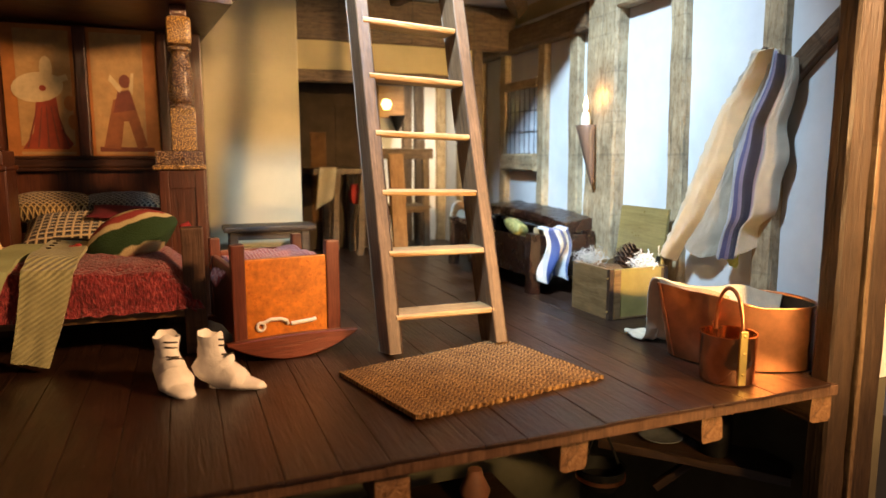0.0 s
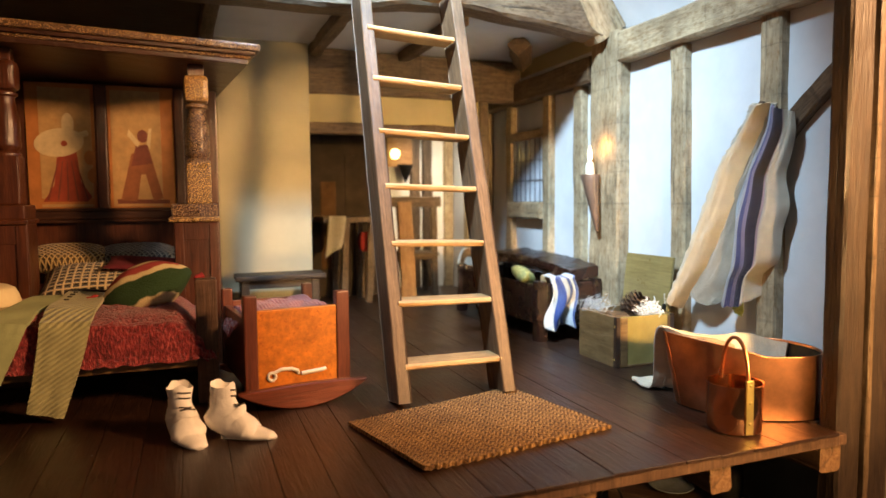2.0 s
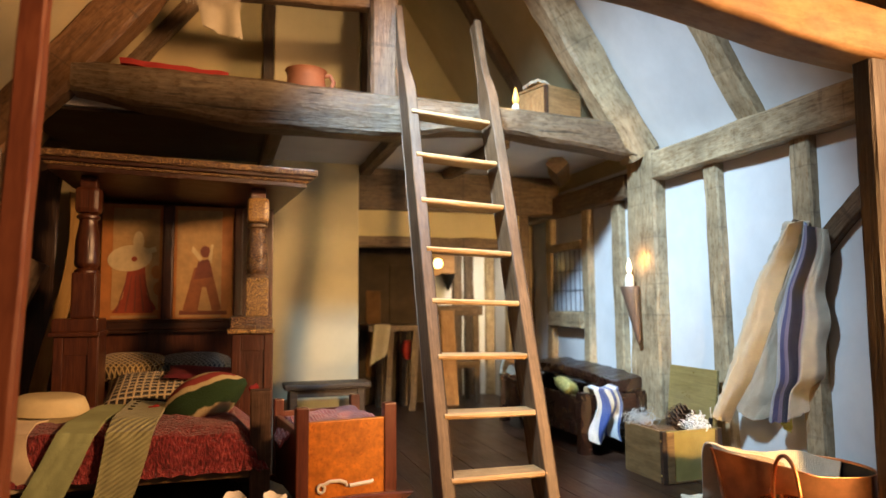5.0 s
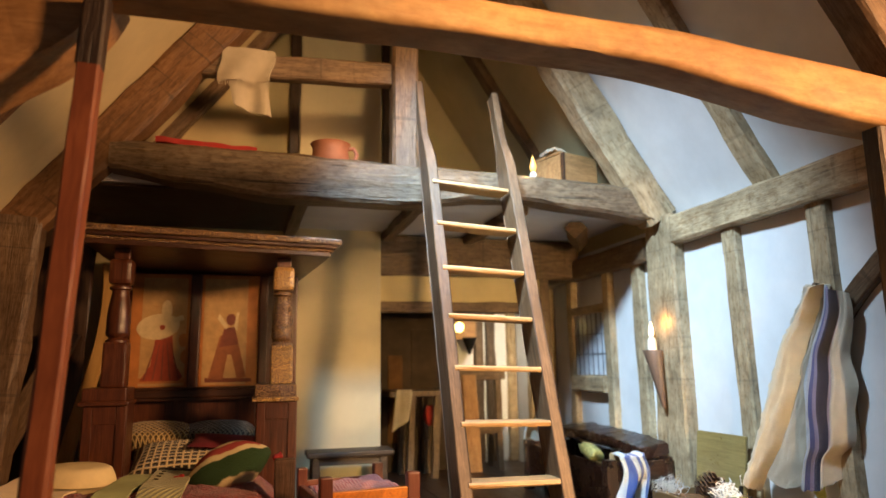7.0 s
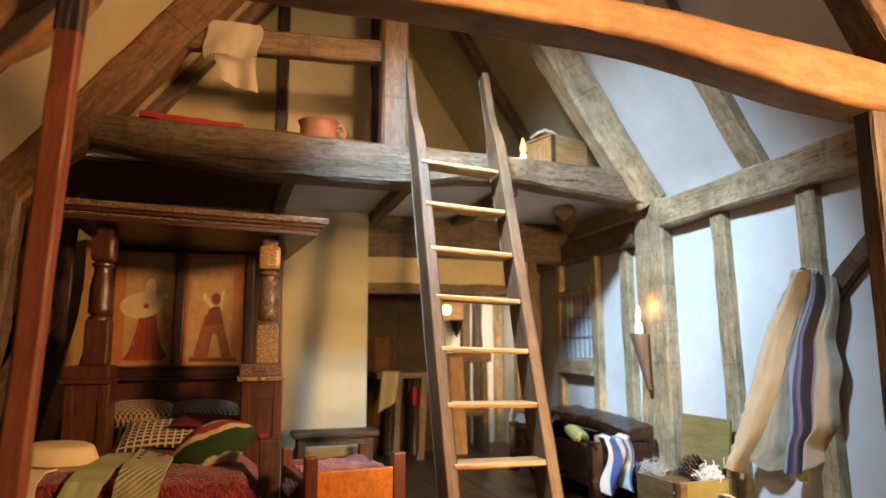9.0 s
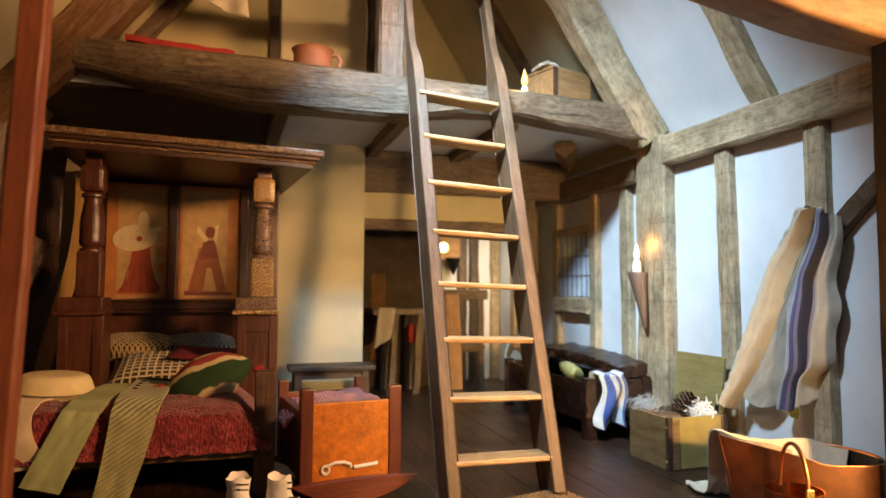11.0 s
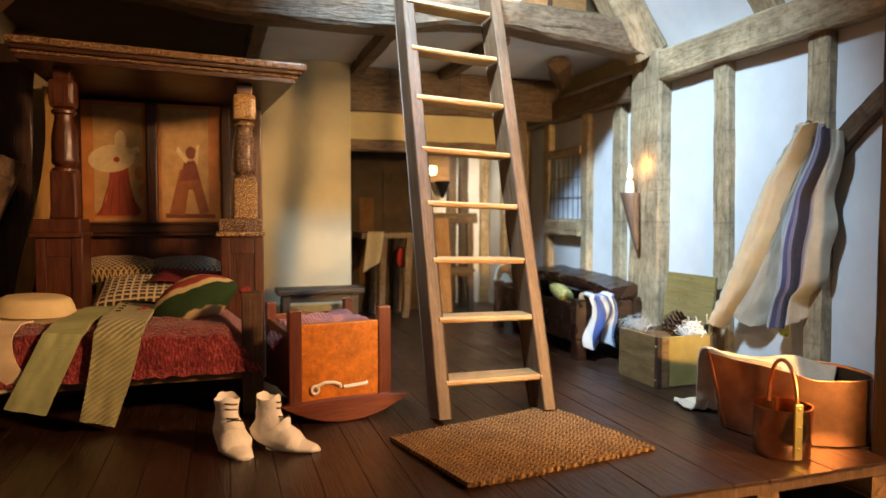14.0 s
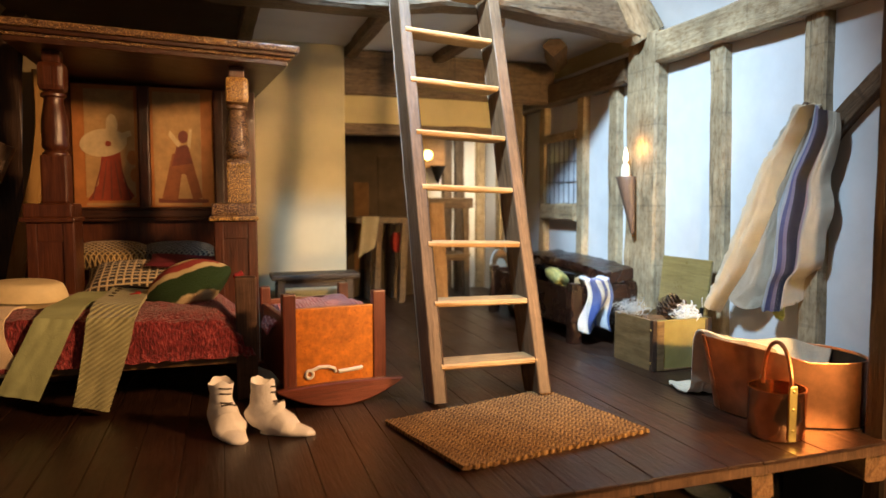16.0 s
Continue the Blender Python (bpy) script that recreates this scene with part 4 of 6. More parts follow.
def painted_panel(at, x0, x1, lute):
    y = 5.016
    p = part("painted_panel", box_bm(x0, x1, y - 0.008, y + 0.006, 0.975, 1.81, 0.004), PANEL, at, "orange painted panel with plain coloured shapes")
    w = x1 - x0
    part("field", box_bm(x0 + (0.075 if lute else 0.02), x1 - (0.02 if lute else 0.085), y - 0.011, y - 0.007, 0.985, 1.78, 0.001), PANEL_PALE, p)
    cx = x0 + w * (0.57 if lute else 0.49)

    def flat(name, pts, mat, dy):
        bm = bmesh.new()
        pts = [(cx + 1.15 * (a - cx), 1.075 + 1.10 * (c - 1.05)) for a, c in pts]
        front = [bm.verts.new((a, y - 0.012 - dy, c)) for a, c in pts]
        back = [bm.verts.new((a, y - 0.008, c)) for a, c in pts]
        bm.faces.new(front)
        bm.faces.new(back[::-1])
        for i in range(len(pts)):
            bm.faces.new((front[i], front[i - 1], back[i - 1], back[i]))
        bmesh.ops.recalc_face_normals(bm, faces=bm.faces)
        return part(name, bm, mat, p)

    def oval(a, c, rx, rz, turn=0.0, n=20):
        return [(a + rx * math.cos(q) * math.cos(turn) - rz * math.sin(q) * math.sin(turn), c + rx * math.cos(q) * math.sin(turn) + rz * math.sin(q) * math.cos(turn)) for q in (2 * math.pi * i / n for i in range(n))]

    if lute:
        flat("painted_band", [(cx - 0.15, 0.985), (cx - 0.15, 1.02), (cx + 0.14, 1.02), (cx + 0.14, 0.985)], PANEL, 0.0001)
        flat("painted_cone", [(cx - 0.13, 1.00), (cx - 0.07, 1.10), (cx - 0.045, 1.31), (cx + 0.05, 1.33), (cx + 0.07, 1.12), (cx + 0.125, 1.03), (cx + 0.10, 1.00)], PAINT_RED, 0.0002)
        for i in range(5):
            xa = cx - 0.045 + i * 0.022
            flat("painted_line", [(xa + 0.03 * (i - 2) - 0.004, 1.01), (xa, 1.25), (xa + 0.005, 1.25), (xa + 0.03 * (i - 2) + 0.006, 1.01)], PAINT_DARKRED, 0.0006)
        flat("painted_oval", oval(cx - 0.035, 1.36, 0.130, 0.086, 0.18), PAINT_CREAM, 0.0010)
        flat("painted_dot", oval(cx - 0.010, 1.355, 0.017, 0.017), PAINT_RED, 0.0014)
        flat("painted_bar", [(cx + 0.04, 1.37), (cx + 0.12, 1.41), (cx + 0.11, 1.44), (cx + 0.03, 1.41)], PAINT_CREAM, 0.0012)
        flat("painted_arch", oval(cx + 0.012, 1.47, 0.032, 0.07), PAINT_CREAM, 0.0004)
        for sx, sz in ((0.135, 1.16), (0.12, 1.27)):
            flat("painted_scroll", oval(cx + sx, sz, 0.030, 0.045, 0.4 * sx), PANEL, 0.0003)
    else:
        flat("painted_band", [(cx - 0.14, 0.985), (cx - 0.14, 1.015), (cx + 0.15, 1.01), (cx + 0.15, 0.985)], PAINT_DARKRED, 0.0001)
        flat("painted_fork", [(cx - 0.12, 1.01), (cx - 0.055, 1.30), (cx + 0.045, 1.32), (cx + 0.115, 1.02), (cx + 0.06, 1.0), (cx + 0.02, 1.17), (cx - 0.005, 1.17), (cx - 0.03, 1.0)], PAINT_RUST, 0.0002)
        flat("painted_block", [(cx - 0.060, 1.22), (cx - 0.03, 1.35), (cx + 0.035, 1.36), (cx + 0.06, 1.24)], PAINT_DARKRED, 0.0006)
        flat("painted_dot", oval(cx + 0.01, 1.41, 0.030, 0.040), PAINT_DARKRED, 0.0010)
        flat("painted_bar", [(cx - 0.075, 1.415), (cx - 0.065, 1.45), (cx - 0.005, 1.365), (cx - 0.02, 1.34)], PAINT_CREAM, 0.0012)
        flat("painted_bar", [(cx + 0.05, 1.33), (cx + 0.03, 1.36), (cx + 0.045, 1.46), (cx + 0.06, 1.46)], PAINT_CREAM, 0.0012)


PAINT_RUST = plain("painted_rust", (0.26, 0.085, 0.025), 0.55, 0, 0.25, 16.0, 0.1)
PANEL = plain("painted_orange", (0.45, 0.17, 0.04), 0.5, 0, 0.25, 9.0, 0.1)
PANEL_PALE = plain("painted_buff", (0.46, 0.28, 0.105), 0.55, 0, 0.25, 12.0, 0.1, 0.003, 40, (0.42, 0.22, 0.08))
PAINT_RED = plain("painted_red", (0.30, 0.045, 0.016), 0.55, 0, 0.25, 16.0, 0.1)
PAINT_DARKRED = plain("painted_maroon", (0.17, 0.040, 0.020), 0.55, 0, 0.25, 16.0, 0.1)
PAINT_CREAM = plain("painted_cream", (0.60, 0.47, 0.25), 0.55, 0, 0.2, 16.0, 0.1)
bed()


def bed_top(x, y):
    """Height of the mattress at a place."""
    k = max(0.0, min(1.0, (3.47 - y) / 0.07))
    n = 0.02 * noise.noise(Vector((x * 4, y * 4, 3)))
    z = 0.44 + 0.055 * max(0, (-x - 0.35)) + n + 0.03 * math.sin(math.pi * max(0, min(1, (y - 3.4) / 0.85)))
    return z - 0.03 * k - 0.04 * max(0.0, (x + 0.12) / 0.12)


def drape(x_of, y_back, z_end, off, wav=0.012, seed=0, hang=3.40, split=0.55):
    """A cloth that lies on the bed and hangs over its front; x_of(u, s) gives x, s from 0 at the back to 1 at the hem."""
    def f(u, v):
        if v < split:
            s = v / split
            y = y_back + (hang + 0.02 - y_back) * s
            x = x_of(u, v)
            return (x, y, bed_top(x, y) + off)
        s = (v - split) / (1 - split)
        x = x_of(u, v)
        z0 = bed_top(x, hang + 0.02) + off
        z = z0 + ((z_end(u) if callable(z_end) else z_end) - z0) * s
        w = wav * math.sin(u * 9 + seed) * s + 0.010 * noise.noise(Vector((u * 4, v * 6, seed)))
        return (x, hang - 0.028 * math.sin(math.pi * min(1, s * 1.2) * 0.5) - off * 0.8 + w, z)
    return f


tagged(part("mattress", pillow_bm(1.12, 1.56, 0.26, 16, 0, 2), LINEN_GREY, None, "", Matrix.Translation((-0.56, 4.21, 0.345)), True), "straw mattress under the red quilt", "mattress")
quilt = thing("quilt", (-0.55, 3.8, 0.25), "crimson mottled quilt spread over the bed, its edge ruffled", "quilt")


def quilted(u, v):
    p = drape(lambda u, v: -1.12 + u * (1.10 + 0.05 * max(0, v - 0.55) / 0.45), 4.86, lambda u: 0.250 + 0.012 * u + 0.006 * math.sin(u * 21), 0.0, 0.006, 1, 3.40, 0.72)(u, v)
    n = 0.014 * noise.noise(Vector((p[0] * 9, p[1] * 9, p[2] * 9))) + 0.006 * noise.noise(Vector((p[0] * 26, p[1] * 26, p[2] * 26)))
    return (p[0], p[1] - 0.6 * n - 0.010 * u * math.sin(u * 34) * max(0, v - 0.7), p[2] + n - 0.05 * max(0.0, u - 0.93) / 0.07)


part("cover", sheet_bm(quilted, 90, 80, 0.016, 1.12, 1.6), QUILT, quilt, "", None, True)


def ruffle(u, v):
    x = -1.12 + 1.165 * u
    a = 0.012 + 0.022 * max(0.0, (u - 0.86) / 0.14)
    w = 0.55 * a * math.sin(u * 115 + 2.5 * math.sin(u * 13))
    return (x + 0.02 * v * max(0, u - 0.9) * 10, 3.372 - 0.022 * v + w * v, 0.275 - (0.040 - 0.004 * math.sin(u * 57 + 2 * math.sin(u * 11))) * v + 0.03 * max(0, u - 0.9))


part("hem", sheet_bm(ruffle, 150, 6, 0.010, 1.15, 0.06), QUILT, quilt, "ruffled crimson hem", None, True)
tagged(part("bed_sheet", sheet_bm(drape(lambda u, v: -1.34 + u * (0.40 - 0.09 * math.sin(math.pi * min(1, max(0, (v - 0.25) / 0.75)))), 4.0, lambda u: 0.17 + 0.06 * u, 0.020, 0.006, 2), 20, 36, 0.008, 0.3, 1.0), LINEN, None, "", None, True), "cream linen sheet turned over the side of the bed", "sheet")
hose = thing("hose", (-0.75, 3.7, 0.45), "pair of sage and straw woollen hose laid over the bed edge", "hose")
part("leg", sheet_bm(drape(lambda u, v: (-0.775 + 0.155 * u) * (1 - v) + (-1.06 + 0.165 * u) * v + 0.015 * math.sin(v * 3), 3.93, lambda u: 0.145 - 0.045 * u, 0.026, 0.004, 3, 3.385, 0.5), 16, 44, 0.018, 0.17, 0.9), HOSE_PALE, hose, "pale sage woollen leg", None, True)
part("leg", sheet_bm(drape(lambda u, v: (-0.655 + 0.200 * u) * (1 - v) + (-0.735 + 0.142 * u) * v + 0.055 * math.sin(math.pi * v) * (0.35 + 0.65 * u) - 0.015, 4.0, lambda u: 0.065 - 0.04 * u, 0.036, 0.004, 4, 3.378, 0.5), 16, 44, 0.018, 0.18, 0.95), HOSE_YELLOW, hose, "straw-coloured ribbed leg", None, True)
wb = [(-0.66 + 0.205 * i / 12, 3.995 + 0.006 * math.sin(i), bed_top(-0.66 + 0.205 * i / 12, 3.995) + 0.052) for i in range(13)]
part("waist_cord", tube_bm(wb, 0.007, 6), LACE, hose, "dark waist cord")
for i in range(4):
    ys = 3.93 - 0.07 * i
    xs = -0.635 - 0.004 * i
    part("stitch", tube_bm([(xs, ys, bed_top(xs, ys) + 0.050), (xs + 0.022, ys - 0.004, bed_top(xs + 0.022, ys) + 0.050)], 0.0035, 5), LACE, hose, "dark stitch")


def lying(name, lx, ly, lz, material, at, turn, label, category="pillow", seed=0, n=14, group="", oval=0.0):
    m = Matrix.Translation(at) @ Euler([radians(a) for a in turn]).to_matrix().to_4x4()
    return tagged(part(name, pillow_bm(lx, ly, lz, n, 0, seed, False, oval), material, None, "", m, True), label, category, group)


lying("pillow", 0.56, 0.28, 0.15, CHECK, (-0.790, 4.79, 0.655), (24, 0, 3), "straw-coloured woven pillow against the headboard", seed=1, n=18, oval=0.5)
lying("pillow", 0.56, 0.26, 0.14, CHECK_BLUE, (-0.375, 4.81, 0.652), (24, 0, -2), "blue-grey woven pillow against the headboard", seed=2, n=18, oval=0.45)
lying("bolster", 0.80, 0.52, 0.20, LATTICE, (-0.50, 4.42, 0.505), (18, 0, 0), "open-weave straw bolster under the pillows", "bolster", seed=3)
lying("folded_blanket", 0.46, 0.30, 0.045, WINE, (-0.30, 4.45, 0.628), (10, 5, -3), "wine-red folded blanket on the bolster", "blanket", seed=4)


def cushion():
    m = Matrix.Translation((-0.262, 3.75, 0.558)) @ Euler((radians(56), radians(-20), radians(4))).to_matrix().to_4x4()
    ob = part("embroidered_cushion", pillow_bm(0.47, 0.265, 0.20, 24, 0, 5, True), CUSHION, None, "", m, True)
    tagged(ob, "cream and green embroidered cushion with red tassels", "cushion")
    for sx in (-1, 1):
        bm = lathe_bm([(0, 0), (0.014, 0.006), (0.020, 0.02), (0.016, 0.035), (0.022, 0.055), (0, 0.06)], 10)
        part("tassel", bm, RED_CLOTH, ob, "red wool tassel", m @ Matrix.Translation((sx * 0.228, -0.055 * sx, 0)) @ Euler((0, sx * 1.57, 0)).to_matrix().to_4x4(), True)


def cushion_material():
    m, n, l, bsdf = shader("embroidery")
    v = coords(n, l, (1, 1, 1))
    sep = n.new("ShaderNodeSeparateXYZ")
    warp, add = noise_tex(n, l, v, 9.0, 2), n.new("ShaderNodeMath")
    add.operation = "MULTIPLY_ADD"
    add.inputs[1].default_value = 0.05
    l.new(v, sep.inputs["Vector"])
    l.new(warp, add.inputs[0])
    l.new(sep.outputs["Y"], add.inputs[2])
    mr = n.new("ShaderNodeMapRange")
    mr.inputs["From Min"].default_value, mr.inputs["From Max"].default_value = -0.105, 0.155
    l.new(add.outputs[0], mr.inputs["Value"])
    G, C, R = (0.016, 0.045, 0.010), (0.54, 0.45, 0.24), (0.26, 0.035, 0.03)
    col = ramp(n, l, mr.outputs["Result"], [(0.0, R), (0.04, C), (0.12, C), (0.15, G), (0.56, G), (0.59, C), (0.67, C), (0.70, R), (0.84, R), (0.88, C)])
    l.new(col, bsdf.inputs["Base Color"])
    bsdf.inputs["Roughness"].default_value = 0.9
    bump(n, l, bsdf, noise_tex(n, l, v, 120, 2), 0.7, 0.008)
    return m


CUSHION = cushion_material()
cushion()


def hat():
    at = thing("felt_hat", (-1.02, 3.70, 0.5), "soft yellow felt hat lying on the bed sheet", "hat")
    m = Matrix.Translation((-1.02, 3.72, 0.525)) @ Euler((radians(4), radians(3), 0.2)).to_matrix().to_4x4()
    part("crown", lathe_bm([(0.186, 0.0), (0.186, 0.010), (0.174, 0.045), (0.158, 0.075), (0.135, 0.086), (0.05, 0.080), (0, 0.080)], 32, 1.0, 0.8), FELT, at, "", m, True)
    bm = bmesh.new()
    rows = []
    for r in (0.14, 0.17, 0.20, 0.235):
        rows.append([bm.verts.new((r * math.cos(a) * (1.34 if math.cos(a) > 0 else 0.95), r * 0.8 * math.sin(a), 0.004 - (r - 0.14) * 0.30 + 0.014 * math.sin(a * 3 + r * 20) * (r - 0.14) / 0.09)) for a in (2 * math.pi * i / 32 for i in range(32))])
    for a, b in zip(rows, rows[1:]):
        for i in range(32):
            bm.faces.new((a[i], a[(i + 1) % 32], b[(i + 1) % 32], b[i]))
    bmesh.ops.solidify(bm, geom=bm.faces[:], thickness=0.007)
    part("brim", bm, FELT, at, "", m, True)


hat()


def boot(name, toe, heel_dir, length, tall, label, wide=1.0):
    """A lace-up boot whose toe is at toe; heel_dir is the plan angle from toe to heel."""
    at = thing(name, (*toe, 0), label, "boot", "pair of boots")
    L = length
    keys = [(0.0, -0.004, 0.027, 0.011, 0.009), (0.06, 0.014, 0.031, 0.030, 0.022), (0.2, 0.085, 0.043, 0.050, 0.036), (0.36, 0.42 * L, 0.062, 0.064, 0.056), (0.5, 0.64 * L, 0.088, 0.052, 0.078), (0.62, 0.76 * L, 0.125, 0.05, 0.10),
            (0.74, 0.79 * L, 0.170, 0.040, 0.064), (0.87, 0.80 * L, 0.222, 0.038, 0.053), (1.0, 0.79 * L, tall, 0.046, 0.052)]
    keys = [(q, d, z, w * wide, h) for q, d, z, w, h in keys]
    n, segs = 34, 24
    bm = bmesh.new()
    rings = []
    spine = [curve_at(keys, i / n) for i in range(n + 1)]
    for i, (d, z, w, h) in enumerate(spine):
        a, b = spine[max(0, i - 1)], spine[min(n, i + 1)]
        t = Vector((b[0] - a[0], 0, b[1] - a[1])).normalized()
        up = Vector((-t.z, 0, t.x))
        ring = []
        for k in range(segs):
            q = 2 * math.pi * k / segs
            p = Vector((d, 0, z)) + up * (h * math.cos(q)) + Vector((0, w * math.sin(q), 0))
            top = (0.012 * math.sin(q * 2 + 1) + 0.005 * math.sin(q * 5)) if i == n else 0
            wr = 0.005 * noise.noise(Vector((p.x * 22, p.y * 22, p.z * 30 + toe[0] * 9)))
            ring.append(bm.verts.new((p.x + wr, p.y + wr, max(0.0, (p.z - 0.020) * 0.90 + top + wr))))
        rings.append(ring)
    for a, b in zip(rings, rings[1:]):
        for k in range(segs):
            bm.faces.new((a[k], a[(k + 1) % segs], b[(k + 1) % segs], b[k]))
    bm.faces.new(rings[0])
    inner = [bm.verts.new(v.co * 1.0 + Vector((0, 0, -0.05))) for v in rings[-1]]
    c = sum((v.co for v in inner), Vector()) / segs
    for v in inner:
        v.co = c + (v.co - c) * 0.82
    for k in range(segs):
        bm.faces.new((rings[-1][k], rings[-1][(k + 1) % segs], inner[(k + 1) % segs], inner[k]))
    bm.faces.new(inner)
    bmesh.ops.recalc_face_normals(bm, faces=bm.faces)
    m = Matrix.Translation((*toe, 0)) @ Matrix.Rotation(heel_dir, 4, "Z")
    upper = part("upper", bm, LEATHER, at, "", m, True)
    sole = bmesh.new()
    rim = [(0.004, 0.0), (0.02, 0.022), (0.06, 0.043), (0.12, 0.055), (0.42 * L, 0.056), (0.66 * L, 0.046), (0.84 * L, 0.047), (0.93 * L, 0.032), (0.965 * L, 0.0)]
    rim = rim + [(a, -c) for a, c in rim[-2:0:-1]]
    low, high = [[sole.verts.new((0.012 + 0.84 * a, 0.6 * c, z)) for a, c in rim] for z in (0.0, 0.006)]
    sole.faces.new(low[::-1])
    sole.faces.new(high)
    for i in range(len(rim)):
        sole.faces.new((low[i - 1], low[i], high[i], high[i - 1]))
    part("sole", sole, LEATHER, at, "", m)
    for i in range(5):
        u = 0.60 + 0.085 * i
        d, z, w, h = curve_at(keys, u)
        a, b = curve_at(keys, u - 0.04), curve_at(keys, u + 0.04)
        t = Vector((b[0] - a[0], 0, b[1] - a[1])).normalized()
        up = Vector((-t.z, 0, t.x))
        pts = []
        for k in range(7):
            q = -0.55 + 1.1 * k / 6
            pts.append(Vector((d, 0, z)) + up * ((h + 0.003) * math.cos(q)) + Vector((0, (w + 0.003) * math.sin(q), 0)) + Vector((0, 0, 0.012 * (k / 6 - 0.5))))
        part("lace", tube_bm([Vector((p.x, p.y, (p.z - 0.020) * 0.90)) for p in pts], 0.0034, 6), LACE, at, "dark cord lace", m)


boot("boot", (-0.028, 2.745), radians(112), 0.25, 0.272, "cream leather lace-up boot by the bed leg, toe forward", 1.18)
boot("boot", (0.272, 2.760), radians(152), 0.285, 0.278, "cream leather lace-up boot by the bed leg, turned aside")


def cradle():
    at = thing("rocking_cradle", (0.44, 3.45, 0), "mahogany rocking cradle with honey-coloured end panel", "cradle")
    rot = Matrix.Translation((0.44, 3.2, 0)) @ Matrix.Rotation(radians(7), 4, "Z")
    P = lambda bm, name, mat, label="": part(name, bm, mat, at, label, rot)  # noqa: E731

    def rocker(y):
        bm = bmesh.new()
        n = 24
        top = [(-0.30 + 0.64 * i / n, 0.108 + 0.012 * math.sin(math.pi * i / n)) for i in range(n + 1)]
        low = [(-0.30 + 0.64 * i / n, 0.0 + 0.098 * abs(2 * i / n - 1) ** 2.0) for i in range(n + 1)]
        f = [[bm.verts.new((a, y + d, b)) for a, b in top + low[::-1]] for d in (-0.022, 0.022)]
        bm.faces.new(f[0])
        bm.faces.new(f[1][::-1])
        for i in range(len(f[0])):
            bm.faces.new((f[0][i], f[0][i - 1], f[1][i - 1], f[1][i]))
        bmesh.ops.recalc_face_normals(bm, faces=bm.faces)
        bmesh.ops.bevel(bm, geom=[e for e in bm.edges if abs(e.verts[0].co.y - e.verts[1].co.y) < 1e-6], offset=0.006, segments=1, affect="EDGES")
        return bm

    P(rocker(-0.045), "rocker", MAHOGANY)
    P(rocker(0.60), "rocker", MAHOGANY)
    for x0, x1, y0, zt in ((-0.262, -0.198, -0.03, 0.565), (0.195, 0.262, -0.03, 0.560), (-0.255, -0.20, 0.585, 0.53), (0.20, 0.255, 0.585, 0.53)):
        P(box_bm(x0, x1, y0, y0 + 0.055, 0.09, zt, 0.008), "corner_post", MAHOGANY_UP)
    P(box_bm(-0.20, 0.197, -0.02, 0.01, 0.10, 0.49, 0.006), "end_panel", MAPLE, "honey-coloured maple end panel")
    P(box_bm(-0.20, 0.20, 0.60, 0.625, 0.10, 0.46, 0.006), "end_panel", MAHOGANY)
    P(box_bm(-0.245, -0.215, 0.02, 0.59, 0.10, 0.44, 0.006), "side_panel", MAHOGANY)
    P(box_bm(0.215, 0.245, 0.02, 0.59, 0.10, 0.44, 0.006), "side_panel", MAHOGANY)
    P(box_bm(-0.215, 0.215, 0.01, 0.60, 0.10, 0.13, 0.004), "bottom_board", MAHOGANY)
    hook = tube_bm([(-0.135 + 0.018 * math.cos(a), -0.026, 0.165 + 0.02 * math.sin(a)) for a in (i * 0.628 for i in range(11))], 0.008, 8)
    hook = tube_bm([(-0.13, -0.026, 0.18), (-0.09, -0.03, 0.197), (-0.04, -0.03, 0.195), (-0.01, -0.028, 0.182), (-0.005, -0.026, 0.165)], 0.009, 8, hook)
    P(hook, "latch_hook", BONE, "pale bone hook")
    P(tube_bm([(0.01, -0.026, 0.165), (0.12, -0.026, 0.172), (0.135, -0.024, 0.176)], 0.010, 8), "latch_peg", BONE, "pale bone peg")
    ob = tagged(part("cradle_blanket", sheet_bm(lambda u, v: (-0.20 + 0.40 * u, 0.03 + 0.54 * v, 0.425 + 0.012 * math.sin(u * 3.1) + 0.035 * u * u + 0.02 * noise.noise(Vector((u * 5, v * 5, 8)))), 24, 24, 0.02, 0.4, 0.5), PINK, None, "", rot, True), "pink and red checked blanket in the cradle", "blanket")
    frag = tagged(part("shawl", sheet_bm(lambda u, v: (-0.30 + 0.09 * u + 0.03 * v, 0.20 + 0.3 * v, 0.44 - 0.10 * (1 - u) + 0.03 * noise.noise(Vector((u * 6, v * 9, 4)))), 12, 18, 0.012, 0.1, 0.3), PINK, None, "", rot, True), "rumpled pink checked shawl over the cradle side", "shawl")


cradle()


def stool():
    at = thing("joint_stool", (0.6, 5.1, 0), "dark oak bench-stool against the chimney breast", "stool")
    part("seat", box_bm(0.26, 0.93, 4.98, 5.25, 0.42, 0.462, 0.012), POST_BROWN, at)
    part("apron", box_bm(0.31, 0.88, 5.01, 5.035, 0.36, 0.42, 0.005), POST_BROWN, at)
    for x0 in (0.30, 0.82):
        for y0 in (5.0, 5.18):
            part("leg", box_bm(x0, x0 + 0.06, y0, y0 + 0.05, 0, 0.42, 0.008), POST_BROWN, at)
    part("stretcher", box_bm(0.36, 0.82, 5.01, 5.04, 0.10, 0.14, 0.005), POST_BROWN, at)


stool()


